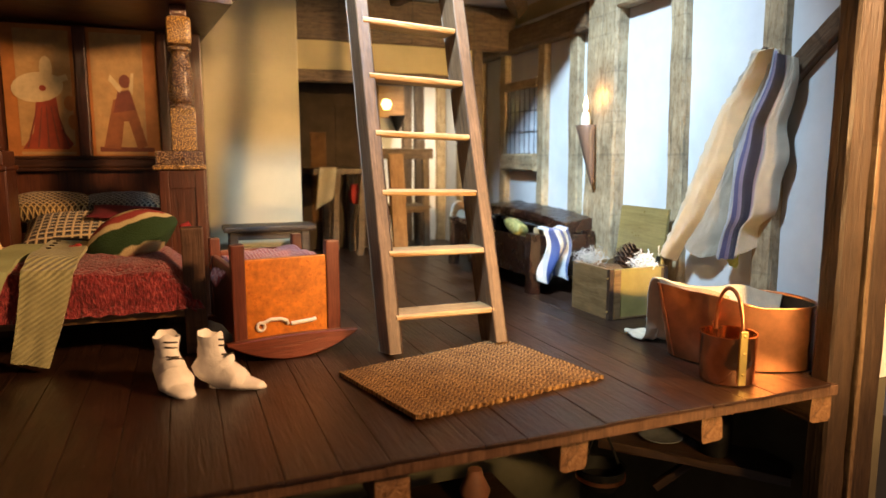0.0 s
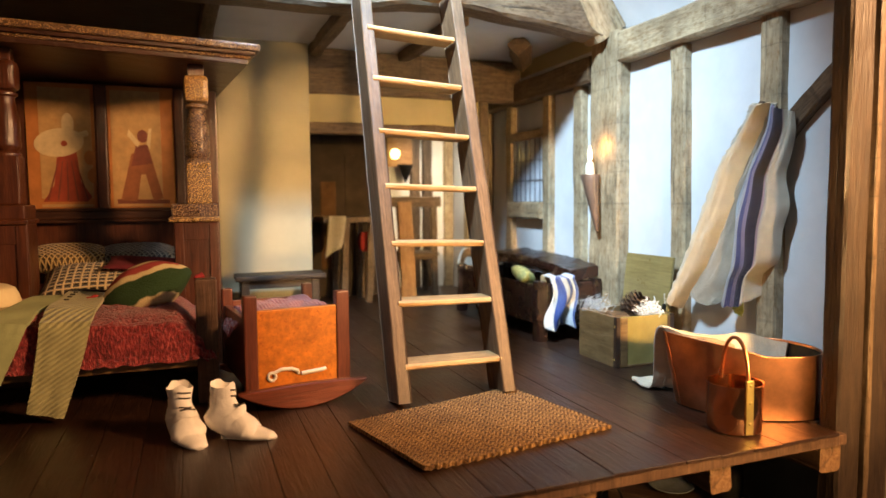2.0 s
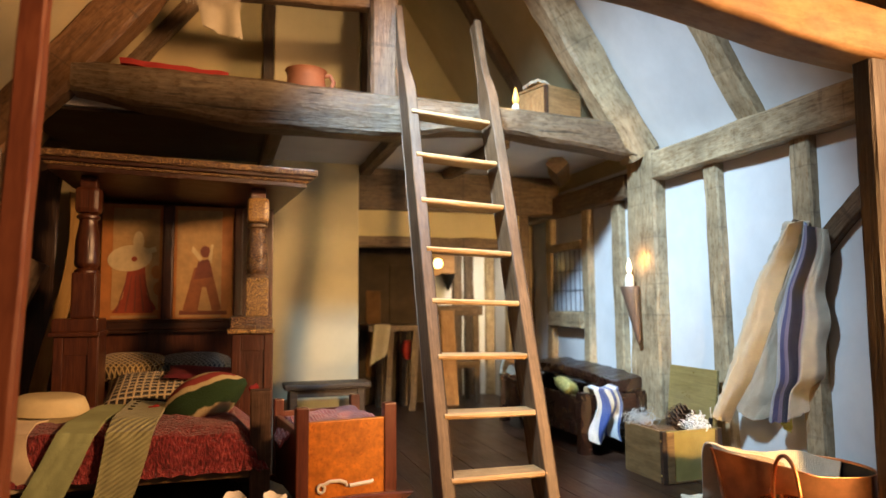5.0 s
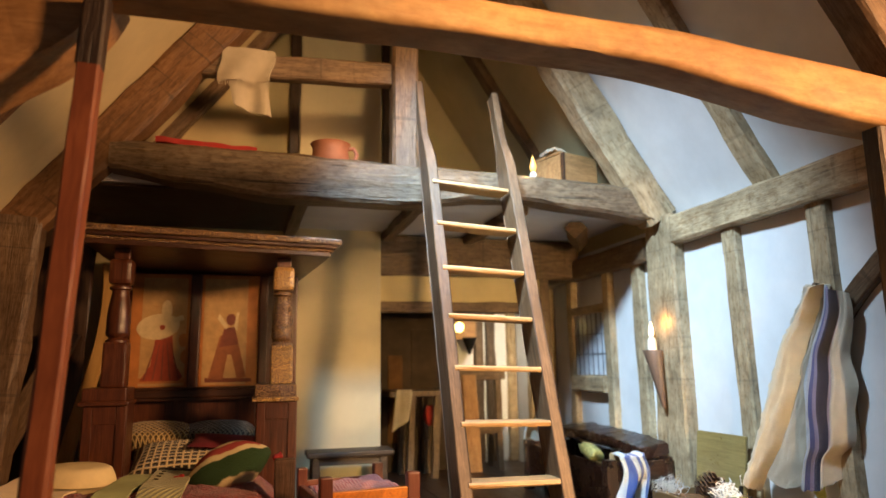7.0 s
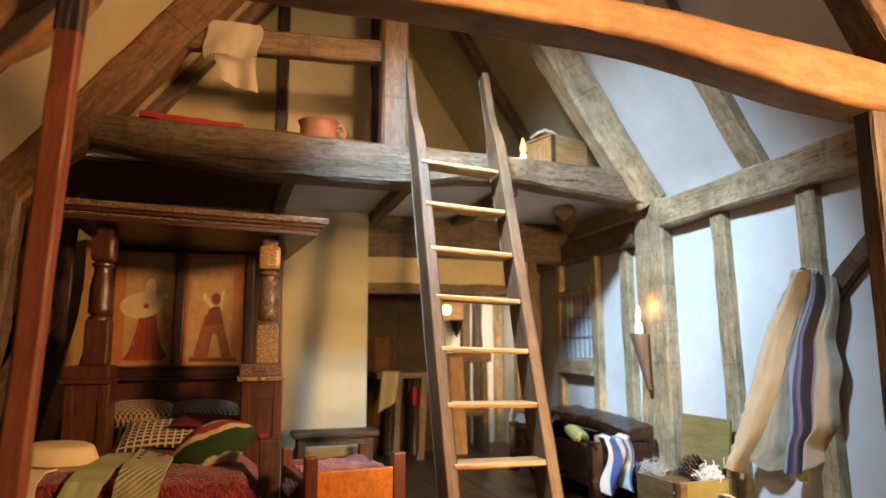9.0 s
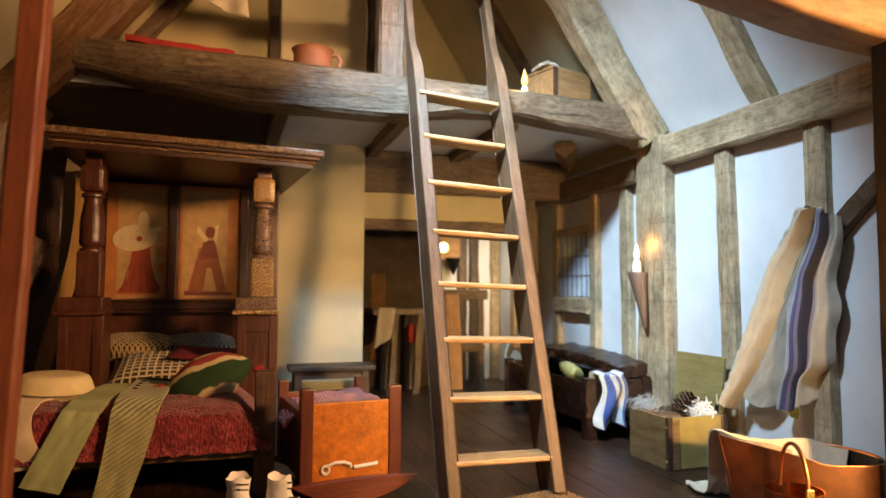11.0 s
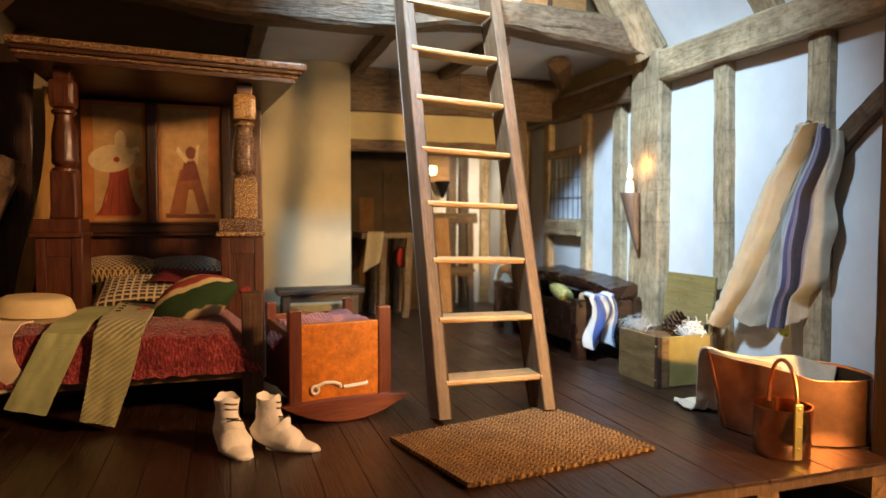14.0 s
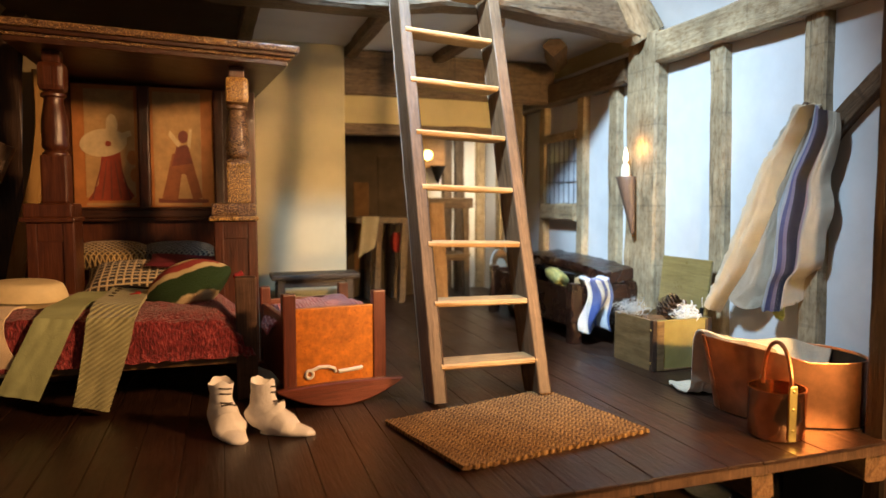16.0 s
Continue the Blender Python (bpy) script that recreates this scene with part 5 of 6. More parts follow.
def storage_box():
    at = thing("wooden_box", (2.52, 3.4, 0), "olive-varnished wooden box with its lid open against the wall", "box")
    x0, x1, y0, y1, h, t = 2.318, 2.725, 3.195, 3.60, 0.305, 0.022
    part("front", box_bm(x0, x1, y0, y0 + t, 0, h, 0.004), BOX_FRONT, at, "glossy olive front board")
    part("front_frame", box_bm(x0 + 0.028, x0 + 0.075, y0 - 0.005, y0 + 0.002, 0.004, h - 0.004, 0.002), BROWN_PINE, at)
    part("front_frame", box_bm(x1 - 0.035, x1 - 0.018, y0 - 0.005, y0 + 0.002, 0.004, h - 0.004, 0.002), BROWN_PINE, at)
    part("front_frame", box_bm(x0 + 0.076, x1 - 0.036, y0 - 0.005, y0 + 0.002, 0.002, 0.014, 0.002), BROWN_PINE, at)
    for zr in (0.05, 0.25):
        part("rivet", lathe_bm([(0, 0.004), (0.005, 0.003), (0.007, 0), (0, 0)], 8), BRASS, at, "brass rivet", Matrix.Translation((x0 - 0.007, y0 + 0.012, zr)) @ Matrix.Rotation(radians(-90), 4, "Y"), True)
    part("back", box_bm(x0, x1, y1 - t, y1, 0, h, 0.004), BROWN_PINE, at)
    part("side", box_y(x0 - 0.002, x0 + t, y0 + t, y1 - t, 0, h, 0.004), BROWN_PINE, at, "", ALONG_Y)
    part("side", box_y(x1 - t, x1 + 0.002, y0 + t, y1 - t, 0, h, 0.004), BROWN_PINE, at, "", ALONG_Y)
    part("base", box_bm(x0 + t, x1 - t, y0 + t, y1 - t, 0.0, 0.02, 0), BROWN_PINE, at)
    for xa, ya in ((x0 - 0.006, y0 - 0.006), (x1 - 0.02, y0 - 0.006)):
        part("corner_strap", box_bm(xa, xa + 0.03, ya, ya + 0.03, 0.0, h + 0.003, 0.003), OAK_DARK, at, "dark corner strip")
    m = Matrix.Translation((x1 - 0.005, 0, h)) @ Matrix.Rotation(radians(6), 4, "Y")
    lid = part("lid", box_y(0, 0.022, y0 + 0.04, y1 + 0.10, 0.0, 0.345, 0.006), BOXWOOD, at, "open lid", m @ ALONG_Y)
    for ya in (3.25, 3.55):
        part("hinge", box_bm(-0.008, 0.0, ya, ya + 0.03, 0.0, 0.05, 0.002), IRON, lid, "black iron hinge", m)
    # what lies in it
    tagged(part("brush_board", box_bm(-0.10, 0.10, -0.03, 0.03, -0.02, 0.02, 0.01), OAK_BROWN, None, "", Matrix.Translation((2.43, 3.34, 0.285)) @ Euler((0.5, 0.15, 0.35)).to_matrix().to_4x4()), "brown wooden brush back lying in the box", "brush")
    cone()
    clump("fleece", (2.63, 3.30, 0.30), 0.075, WOOL_WHITE, "tuft of white fleece in the box", 260, 3)
    clump("wool_bundle", (2.40, 3.53, 0.31), 0.09, WOOL_GREY, "tangle of grey wool strands on the box edge", 150, 4, True)
    tagged(part("box_filling", sheet_bm(lambda u, v: (2.345 + 0.355 * u, 3.225 + 0.345 * v, 0.235 + 0.03 * noise.noise(Vector((u * 5, v * 5, 2)))), 10, 10, 0.02), WOOL_GREY, None, "", None, True), "grey wool filling the open box", "wool")


def cone():
    at = thing("pine_cone", (2.56, 3.42, 0.25), "brown open pine cone in the box", "pine cone")
    m = Matrix.Translation((2.545, 3.42, 0.25)) @ Euler((0.3, 0.5, 0)).to_matrix().to_4x4()
    part("core", lathe_bm([(0, 0), (0.05, 0.02), (0.055, 0.08), (0.03, 0.16), (0, 0.18)], 14), CONE, at, "", m, True)
    bm = bmesh.new()
    for i in range(90):
        z = 0.01 + 0.165 * i / 90
        r = 0.055 * math.sin(math.pi * (0.18 + 0.75 * i / 90))
        a = i * 2.399
        c, s_ = math.cos(a), math.sin(a)
        base, tip = Vector((r * 0.7 * c, r * 0.7 * s_, z)), Vector(((r + 0.035) * c, (r + 0.035) * s_, z + 0.018))
        side = Vector((-s_, c, 0)) * 0.018
        up = Vector((0, 0, 0.006))
        v = [bm.verts.new(p) for p in (base - side * 0.5, base + side * 0.5, tip + side, tip - side, base + up, tip + up)]
        bm.faces.new((v[0], v[1], v[2], v[3]))
        bm.faces.new((v[4], v[5], v[3], v[0]))
        bm.faces.new((v[4], v[1], v[2], v[5]))
    tagged(part("husk", bm, CONE, at, "", m), kind="stuff")


def clump(name, at, r, material, label, n, seed, strands=False):
    rng = random.Random(seed)
    bm = bmesh.new()
    for i in range(n):
        p = Vector(at) + Vector((rng.gauss(0, 0.45), rng.gauss(0, 0.45), abs(rng.gauss(0, 0.35)))) * r
        d = Vector((rng.gauss(0, 1), rng.gauss(0, 1), rng.gauss(0.3, 0.7))).normalized()
        e = Vector((rng.gauss(0, 1), rng.gauss(0, 1), rng.gauss(0, 1))).normalized()
        ln = r * rng.uniform(0.5, 1.1)
        pts = [p + d * ln * (k / 4 - 0.5) + e * ln * 0.35 * math.sin(k * 0.8) for k in range(5)]
        tube_bm(pts, r * (0.014 if strands else 0.045), 5, bm)
    return tagged(part(name, bm, material, None, "", None, True), label, "wool", "", "stuff")


storage_box()


def chest():
    at = thing("oak_chest", (2.5, 4.8, 0), "dark rough oak chest with a thick lid propped open", "chest")
    x0, x1, y0, y1 = 2.25, 2.78, 4.02, 5.55
    for xa in (x0, x1 - 0.07):
        for ya in (y0, y1 - 0.08):
            timber("leg", (xa + 0.035, ya + 0.04, 0), (xa + 0.035, ya + 0.04, 0.43), 0.08, 0.085, CHEST, at, up=(0, -1, 0), seed=int(xa * 20 + ya * 7), wob=0.012)
    timber("front_board", (x0 + 0.03, y0 + 0.08, 0.26), (x0 + 0.03, y1 - 0.08, 0.26), 0.035, 0.28, CHEST, at, seed=81, wob=0.006)
    timber("back_board", (x1 - 0.03, y0 + 0.08, 0.26), (x1 - 0.03, y1 - 0.08, 0.26), 0.035, 0.28, CHEST, at, seed=82, wob=0.006)
    timber("end_board", (x0 + 0.06, y0 + 0.035, 0.26), (x1 - 0.06, y0 + 0.035, 0.26), 0.035, 0.30, CHEST, at, seed=83, wob=0.006)
    timber("end_board", (x0 + 0.06, y1 - 0.035, 0.26), (x1 - 0.06, y1 - 0.035, 0.26), 0.035, 0.30, CHEST, at, seed=84, wob=0.006)
    part("bottom_board", box_bm(x0 + 0.04, x1 - 0.04, y0 + 0.05, y1 - 0.05, 0.13, 0.15, 0.003), CHEST, at)
    timber("lid", (2.68, 4.10, 0.462), (2.68, 5.62, 0.485), 0.27, 0.085, CHEST, at, up=(-0.15, 0, 1), seed=85, wob=0.022, bow=0.045, chamfer=0.3, segs=26)
    tagged(part("striped_towel", sheet_bm(striped, 24, 40, 0.008, 1.0, 0.5), STRIPE_BLUE, None, "", None, True), "blue and white striped cloth hanging over the chest end", "towel")
    m = Matrix.Translation((2.34, 4.42, 0.44)) @ Euler((0.5, 0.3, 0.4)).to_matrix().to_4x4()
    tagged(part("brocade_pouch", pillow_bm(0.15, 0.17, 0.10, 12, 0, 9), GREEN, None, "", m, True), "green brocade pouch on the chest edge", "pouch")
    tagged(part("cork_block", box_bm(2.36, 2.46, 4.12, 4.20, 0.40, 0.46, 0.015), PINE, None), "small pale wooden block in the chest", "block")


def striped(u, v):
    x = 2.345 + 0.195 * u
    if v < 0.15:
        s = v / 0.15
        return (x, 4.12 - 0.13 * s, 0.463 + 0.01 * math.sin(u * 8) - 0.01 * s)
    s = (v - 0.15) / 0.85
    w = 0.030 * math.sin(u * 8 + s * 3) * (0.35 + s) + 0.010 * math.sin(u * 17 - s * 4)
    return (x - 0.02 + 0.034 * math.sin(s * 5.2) + 0.03 * s * (u - 0.5), 3.985 - 0.015 * s + w, 0.45 - (0.34 + 0.02 * math.sin(u * 7)) * s)


chest()


HORN = wood("turned_brown_wood", (0.085, 0.048, 0.030), (0.17, 0.102, 0.066), (0.24, 0.15, 0.10), 0.45, 1.0, 0.3, 0.3, up=True)


def wall_candle(name, at, label, foot=None):
    """A horn-shaped wooden sconce with a candle and its flame."""
    ob = thing(name, at, label, "sconce")
    x, y, z = at
    bm = lathe_bm([(0, -0.43), (0.018, -0.41), (0.045, -0.25), (0.075, -0.06), (0.088, -0.005), (0.086, 0.0), (0.04, -0.01), (0, -0.01)], 14, 0.75, 1.0)
    for v in bm.verts:
        v.co.x += -0.10 * min(0, v.co.z) * 0.3
        v.co.y += 0.20 * min(0, v.co.z)
    part("holder", bm, HORN, ob, "rough wooden horn holder", Matrix.Translation(at), True)
    part("candle", lathe_bm([(0.0, -0.02), (0.034, -0.02), (0.034, 0.05), (0.026, 0.085), (0.012, 0.10), (0, 0.10)], 12), WAX, ob, "white wax candle", Matrix.Translation(at), True)
    part("flame", lathe_bm([(0, 0.095), (0.016, 0.115), (0.019, 0.14), (0.012, 0.175), (0.004, 0.205), (0, 0.215)], 10), FLAME_HOT, ob, "glowing flame tip", Matrix.Translation(at), True)
    return ob


wall_candle("wall_candle", (2.74, 4.135, 1.195), "lit candle in a wooden horn sconce on the wall post")


# the cloths on the peg
def hung(keys, folds, amp, x0, seed):
    """keys: rows (v, y at u=0, z at u=0, y at u=1, z at u=1)."""
    def f(u, v):
        ya, za, yb, zb = curve_at(keys, v)
        w = amp * (0.25 + v) * math.sin(u * folds + 1.5 * v + seed) + 0.014 * noise.noise(Vector((u * 3, v * 5, seed)))
        jag = 0.012 * noise.noise(Vector((u * 30, seed, 2))) if v > 0.97 else 0
        return (x0 + w + 0.02 * v, ya + (yb - ya) * u, za + (zb - za) * u + jag)
    return f


TAIL = plain("yellow_green_silk", (0.50, 0.52, 0.12), 0.7, 0, 0.15, 14.0, 0.3)
peg = thing("wall_peg", (2.82, 2.56, 1.5), "wooden wall peg on the stud", "peg")
part("shaft", tube_bm([(2.85, 2.57, 1.48), (2.735, 2.57, 1.50)], 0.014, 10), OAK_BROWN, peg)
def strip(keys, x0, bulge, seed, fray=0.012, round_end=0.0):
    """A cloth strip hanging as one rounded fold; keys: rows (v, y and z of its far edge, y and z of its near edge)."""
    def f(u, v):
        ya, za, yb, zb = flow(keys, v)
        w = -bulge * math.sin(math.pi * u) + 0.012 * noise.noise(Vector((u * 3, v * 6, seed))) + 0.006 * noise.noise(Vector((u * 9, v * 14, seed)))
        e = fray * noise.noise(Vector((v * 40, seed, 3))) * (1 - u) ** 6
        end = (round_end * (abs(2 * u - 1) ** 2) * v ** 8)
        return (x0 + w - 0.055 * (1 - u), ya + (yb - ya) * u + e, za + (zb - za) * u + end + (0.010 * noise.noise(Vector((u * 24, seed, 2))) if v > 0.97 else 0))
    return f


def stripes(u, v):
    rows = [(0, 2.534, 1.495, 2.439, 1.443), (0.143, 2.562, 1.370, 2.429, 1.345), (0.286, 2.638, 1.223, 2.461, 1.215), (0.429, 2.700, 1.117, 2.489, 1.114), (0.571, 2.758, 0.978, 2.464, 0.970),
            (0.714, 2.771, 0.823, 2.502, 0.840), (0.857, 2.787, 0.639, 2.531, 0.675), (0.90, 2.800, 0.570, 2.615, 0.610), (1, 2.841, 0.426, 2.629, 0.489)]
    ya, za, yb, zb = flow(rows, v)
    w = (0.026 * math.sin(u * 12.0 + 0.2 + v * 1.8) + 0.009 * math.sin(u * 27 - v * 2)) * (0.5 + 0.5 * v) + curve_at([(0, 0.0), (0.42, -0.015), (1, 0.05)], u)[0] + 0.012 * noise.noise(Vector((u * 3, v * 5, 7)))
    # near the peg the cloth is bunched, so that the dark stripe lies widest there
    tight = max(0.0, 1 - v / 0.42)
    wide = curve_at([(0, 0), (0.14, 0.037), (0.54, 0.70), (1, 1)], u)[0]
    k = u + (wide - u) * tight
    hem = -0.045 * math.sin(math.pi * u) * v ** 10 - 0.01 * noise.noise(Vector((u * 24, 1, 2))) * v ** 6
    return (2.770 + w, ya + (yb - ya) * k, za + (zb - za) * k + hem)


tagged(part("hanging_cloth", sheet_bm(strip([(0, 2.590, 1.470, 2.550, 1.505), (0.2, 2.715, 1.325, 2.608, 1.360), (0.4, 2.852, 1.180, 2.692, 1.209), (0.6, 2.975, 0.908, 2.794, 0.970), (0.8, 3.109, 0.638, 2.951, 0.668), (1, 3.240, 0.384, 3.174, 0.339)], 2.785, 0.050, 1, 0.026), 20, 80, 0.008, 0.2, 1.2), LINEN, None, "", None, True), "frayed cream linen strip hanging from the wall peg", "cloth", "cloths on the peg")
# rear strip uses the greyer linen so its shade sits in the colour
tagged(part("hanging_cloth", sheet_bm(strip([(0, 2.581, 1.432, 2.560, 1.433), (0.25, 2.738, 1.133, 2.680, 1.102), (0.5, 2.872, 0.880, 2.765, 0.853), (0.75, 3.003, 0.617, 2.799, 0.606), (1, 3.117, 0.390, 2.879, 0.376)], 2.832, 0.010, 4, 0.0, 0.06), 20, 60, 0.008, 0.2, 1.2), LINEN_GREY, None, "", None, True), "linen strip with a rounded end hanging from the wall peg, greyed for shade", "cloth", "cloths on the peg")
tagged(part("hanging_cloth", sheet_bm(strip([(0, 2.645, 1.510, 2.540, 1.500), (0.5, 2.722, 1.402, 2.620, 1.376), (1, 2.790, 1.310, 2.710, 1.295)], 2.815, 0.012, 6, 0.020), 14, 24, 0.008, 0.12, 0.3), LINEN_PALE, None, "", None, True), "grey linen scrap bunched at the wall peg", "cloth", "cloths on the peg")
shirt = thing("striped_shirt", (2.75, 2.6, 1.5), "navy, violet and cream striped linen shirt hanging from the wall peg", "shirt", "cloths on the peg")
part("body", sheet_bm(stripes, 70, 80, 0.008, 1.0, 1.1), STRIPE, shirt, "", None, True)
part("tail", sheet_bm(hung([(0, 2.800, 0.440, 2.700, 0.475), (0.5, 2.794, 0.390, 2.720, 0.403), (1, 2.781, 0.369, 2.737, 0.356)], 4.0, 0.006, 2.795, 2), 8, 10, 0.006), TAIL, shirt, "yellow-green hem", None, True)


# copper bath and pail
FOOT = [(2.19, 2.52), (2.185, 2.42), (2.215, 2.31), (2.29, 2.195), (2.39, 2.128), (2.50, 2.082), (2.60, 2.075), (2.69, 2.12), (2.745, 2.22), (2.75, 2.36), (2.70, 2.47), (2.58, 2.56), (2.42, 2.61), (2.28, 2.615)]


def bath_edge(w):
    """The bath's outline at w from 0 to 1, round from its raised end: x, y, height there, flare."""
    k = (w % 1.0) * len(FOOT)
    i, f = int(k), k % 1.0
    a, p, q, d = [FOOT[(i + j) % len(FOOT)] for j in (-1, 0, 1, 2)]
    x, y = [0.5 * (2 * p[c] + (q[c] - a[c]) * f + (2 * a[c] - 5 * p[c] + 4 * q[c] - d[c]) * f * f + (3 * p[c] - a[c] - 3 * q[c] + d[c]) * f ** 3) for c in (0, 1)]
    rise = max(0.0, min(1.0, (2.36 - x) / 0.18))
    return x, y, 0.295 + 0.068 * rise, rise


def bath_wall(w, k, inset=0.0):
    x, y, h, rise = bath_edge(w)
    x, y = x - 0.075 * rise * rise * k, y + 0.035 * rise * rise * k
    d = Vector((x - 2.46, y - 2.37)).normalized() * inset
    return Vector((x - d.x, y - d.y, max(h * k, 0.006)))


def bath():
    at = thing("copper_bath", (2.46, 2.37, 0), "polished copper bath with one raised end", "bath")
    bm = bmesh.new()
    segs, rows = 70, []
    for k, inset in [(j / 6, 0.0) for j in range(7)] + [(1 - j / 6, 0.009) for j in range(7)]:
        rows.append([bm.verts.new(bath_wall(i / segs, k, inset) + Vector((0, 0, 0.006 if inset and k < 0.1 else 0))) for i in range(segs)])
    for a, c in zip(rows, rows[1:]):
        for i in range(segs):
            bm.faces.new((a[i], a[(i + 1) % segs], c[(i + 1) % segs], c[i]))
    bm.faces.new(rows[0][::-1])
    bm.faces.new(rows[-1])
    bmesh.ops.recalc_face_normals(bm, faces=bm.faces)
    # dark liner added inside the copper: the tub's inner shade as colour
    liner = bmesh.new()
    inner = [[liner.verts.new(bath_wall(i / segs, k, 0.011) + Vector((0, 0, 0.009 * (1 - k)))) for i in range(segs)] for k in (0.97, 0.6, 0.3, 0.0)]
    for a, c in zip(inner, inner[1:]):
        for i in range(segs):
            liner.faces.new((a[i], a[(i + 1) % segs], c[(i + 1) % segs], c[i]))
    liner.faces.new(inner[-1])
    bmesh.ops.recalc_face_normals(liner, faces=liner.faces)
    part("lining", liner, IRON, at, "inside of the tub, coloured dark for its shade", None, True)
    part("tub", bm, COPPER, at, "", None, True)
    part("rim", tube_bm([bath_wall(i / segs, 1.0, 0.004) for i in range(segs + 1)], 0.0035, 8), COPPER, at, "", None, True)
    part("seam", tube_bm([bath_wall(0.035, k / 6, -0.001) for k in range(7)], 0.004, 6), COPPER, at, "", None, True)

    def towel(u, v):
        w = 0.20 - 0.56 * u
        top = bath_wall(w, 1.0, 0.016)
        low = bath_wall(w, 0.25, 0.05 + 0.05 * v)
        p = top + (low - top) * v
        end = max(0.0, u - 0.8) / 0.2
        return (p.x, p.y, p.z + 0.018 * (1 - v) * (1 - v) + 0.006 * math.sin(u * 26 + v * 3) - 0.03 * end * (1 - v))
    tagged(part("bath_towel", sheet_bm(towel, 60, 20, 0.010, 0.9, 0.3), TOWEL, None, "", None, True), "cream linen towel lining the copper bath", "towel")
    tagged(part("trailing_towel", sheet_bm(trail, 24, 50, 0.008, 0.2, 0.6), TOWEL, None, "", None, True), "end of a cream towel trailing over the bath onto the floor", "towel")


def trail(u, v):
    rows = [(0.0, 2.155, 2.535, 0.345, 2.19, 2.50, 0.345), (0.10, 2.132, 2.572, 0.380, 2.168, 2.555, 0.374), (0.25, 2.150, 2.625, 0.33, 2.205, 2.60, 0.33), (0.5, 2.200, 2.695, 0.15, 2.280, 2.645, 0.15),
            (0.68, 2.215, 2.735, 0.03, 2.315, 2.665, 0.03), (0.85, 2.190, 2.79, 0.010, 2.36, 2.74, 0.010), (1.0, 2.195, 2.86, 0.008, 2.37, 2.90, 0.008)]
    a = flow(rows, v)
    p = lerp(a[:3], a[3:], u)
    fold = 0.012 * math.sin(u * 8 + v * 4) * min(1, v * 4)
    tip = 0.05 * max(0.0, v - 0.8) / 0.2 * math.sin(math.pi * u)
    return (p[0] - fold * 0.7 - tip * 0.6, p[1] + fold * 0.5 + tip, max(0.007, p[2] + (abs(fold) if v > 0.6 else 0) + 0.02 * max(0, v - 0.9) * 10 * (1 - u) * 0.3))


TOWEL = woven("cream_towelling", (0.74, 0.62, 0.44), (0.84, 0.74, 0.56), 150, 0.95, 0.003)
bath()


def pail():
    c = (2.168, 2.128)
    at = thing("copper_pail", (*c, 0), "small polished copper pail with an arched handle", "pail")
    m = Matrix.Translation((*c, 0)) @ Matrix.Rotation(radians(75), 4, "Z")
    part("body", lathe_bm([(0, 0.004), (0.108, 0.004), (0.112, 0.01), (0.114, 0.10), (0.117, 0.205), (0.120, 0.208), (0.120, 0.214), (0.113, 0.213), (0.108, 0.012), (0, 0.012)], 44), COPPER_BRIGHT, at, "", m, True)
    pts = [(0.108 * math.cos(a), 0, 0.20 + 0.205 * math.sin(a) ** 0.8) for a in (math.pi * i / 28 for i in range(29))]
    part("handle", tube_bm(pts, 0.0085, 10), COPPER, at, "", m, True)
    part("seam_strap", box_bm(-0.124, -0.110, -0.017, 0.017, 0.012, 0.245, 0.005), BRASS, at, "bright brass strap", m)
    part("seam_strap", box_bm(0.110, 0.124, -0.012, 0.012, 0.12, 0.240, 0.004), COPPER_BRIGHT, at, "", m)
    for z in (0.06, 0.15, 0.225):
        part("rivet", lathe_bm([(0, 0.005), (0.005, 0.003), (0.007, 0), (0, 0)], 8), BRASS, at, "brass rivet", m @ Matrix.Translation((-0.124, 0, z)) @ Matrix.Rotation(radians(-90), 4, "Y"), True)


pail()


# ---- the loft ----
LOFT_PINE = wood("aged_pine", (0.20, 0.112, 0.042), (0.34, 0.200, 0.082), (0.46, 0.295, 0.135), 0.5, 1.0, 0.3, 0.3, crack=0.3)
mug = thing("clay_mug", (0.30, 4.20, 2.463), "squat terracotta mug on the loft edge", "mug")
part("body", lathe_bm([(0, 0.0), (0.105, 0.0), (0.135, 0.06), (0.122, 0.135), (0.132, 0.172), (0.140, 0.180), (0.126, 0.180), (0.108, 0.13), (0.120, 0.06), (0.095, 0.015), (0, 0.015)], 32), CLAY, mug, "", Matrix.Translation((0.318, 4.21, 2.463)), True)
part("handle", tube_bm([(0.432, 4.20, 2.615), (0.478, 4.19, 2.622), (0.500, 4.18, 2.575), (0.480, 4.19, 2.525), (0.440, 4.20, 2.512)], 0.015, 10), CLAY, mug, "", None, True)
tagged(part("red_blanket", sheet_bm(lambda u, v: (-0.80 + 0.62 * u, 4.05 + 0.30 * v, 2.515 + 0.03 * (1 - u) + 0.012 * noise.noise(Vector((u * 6, v * 5, 3)))), 30, 14, 0.035, 0.6, 0.3), RED_CLOTH, None, "", None, True), "folded red blanket on the loft edge", "blanket")


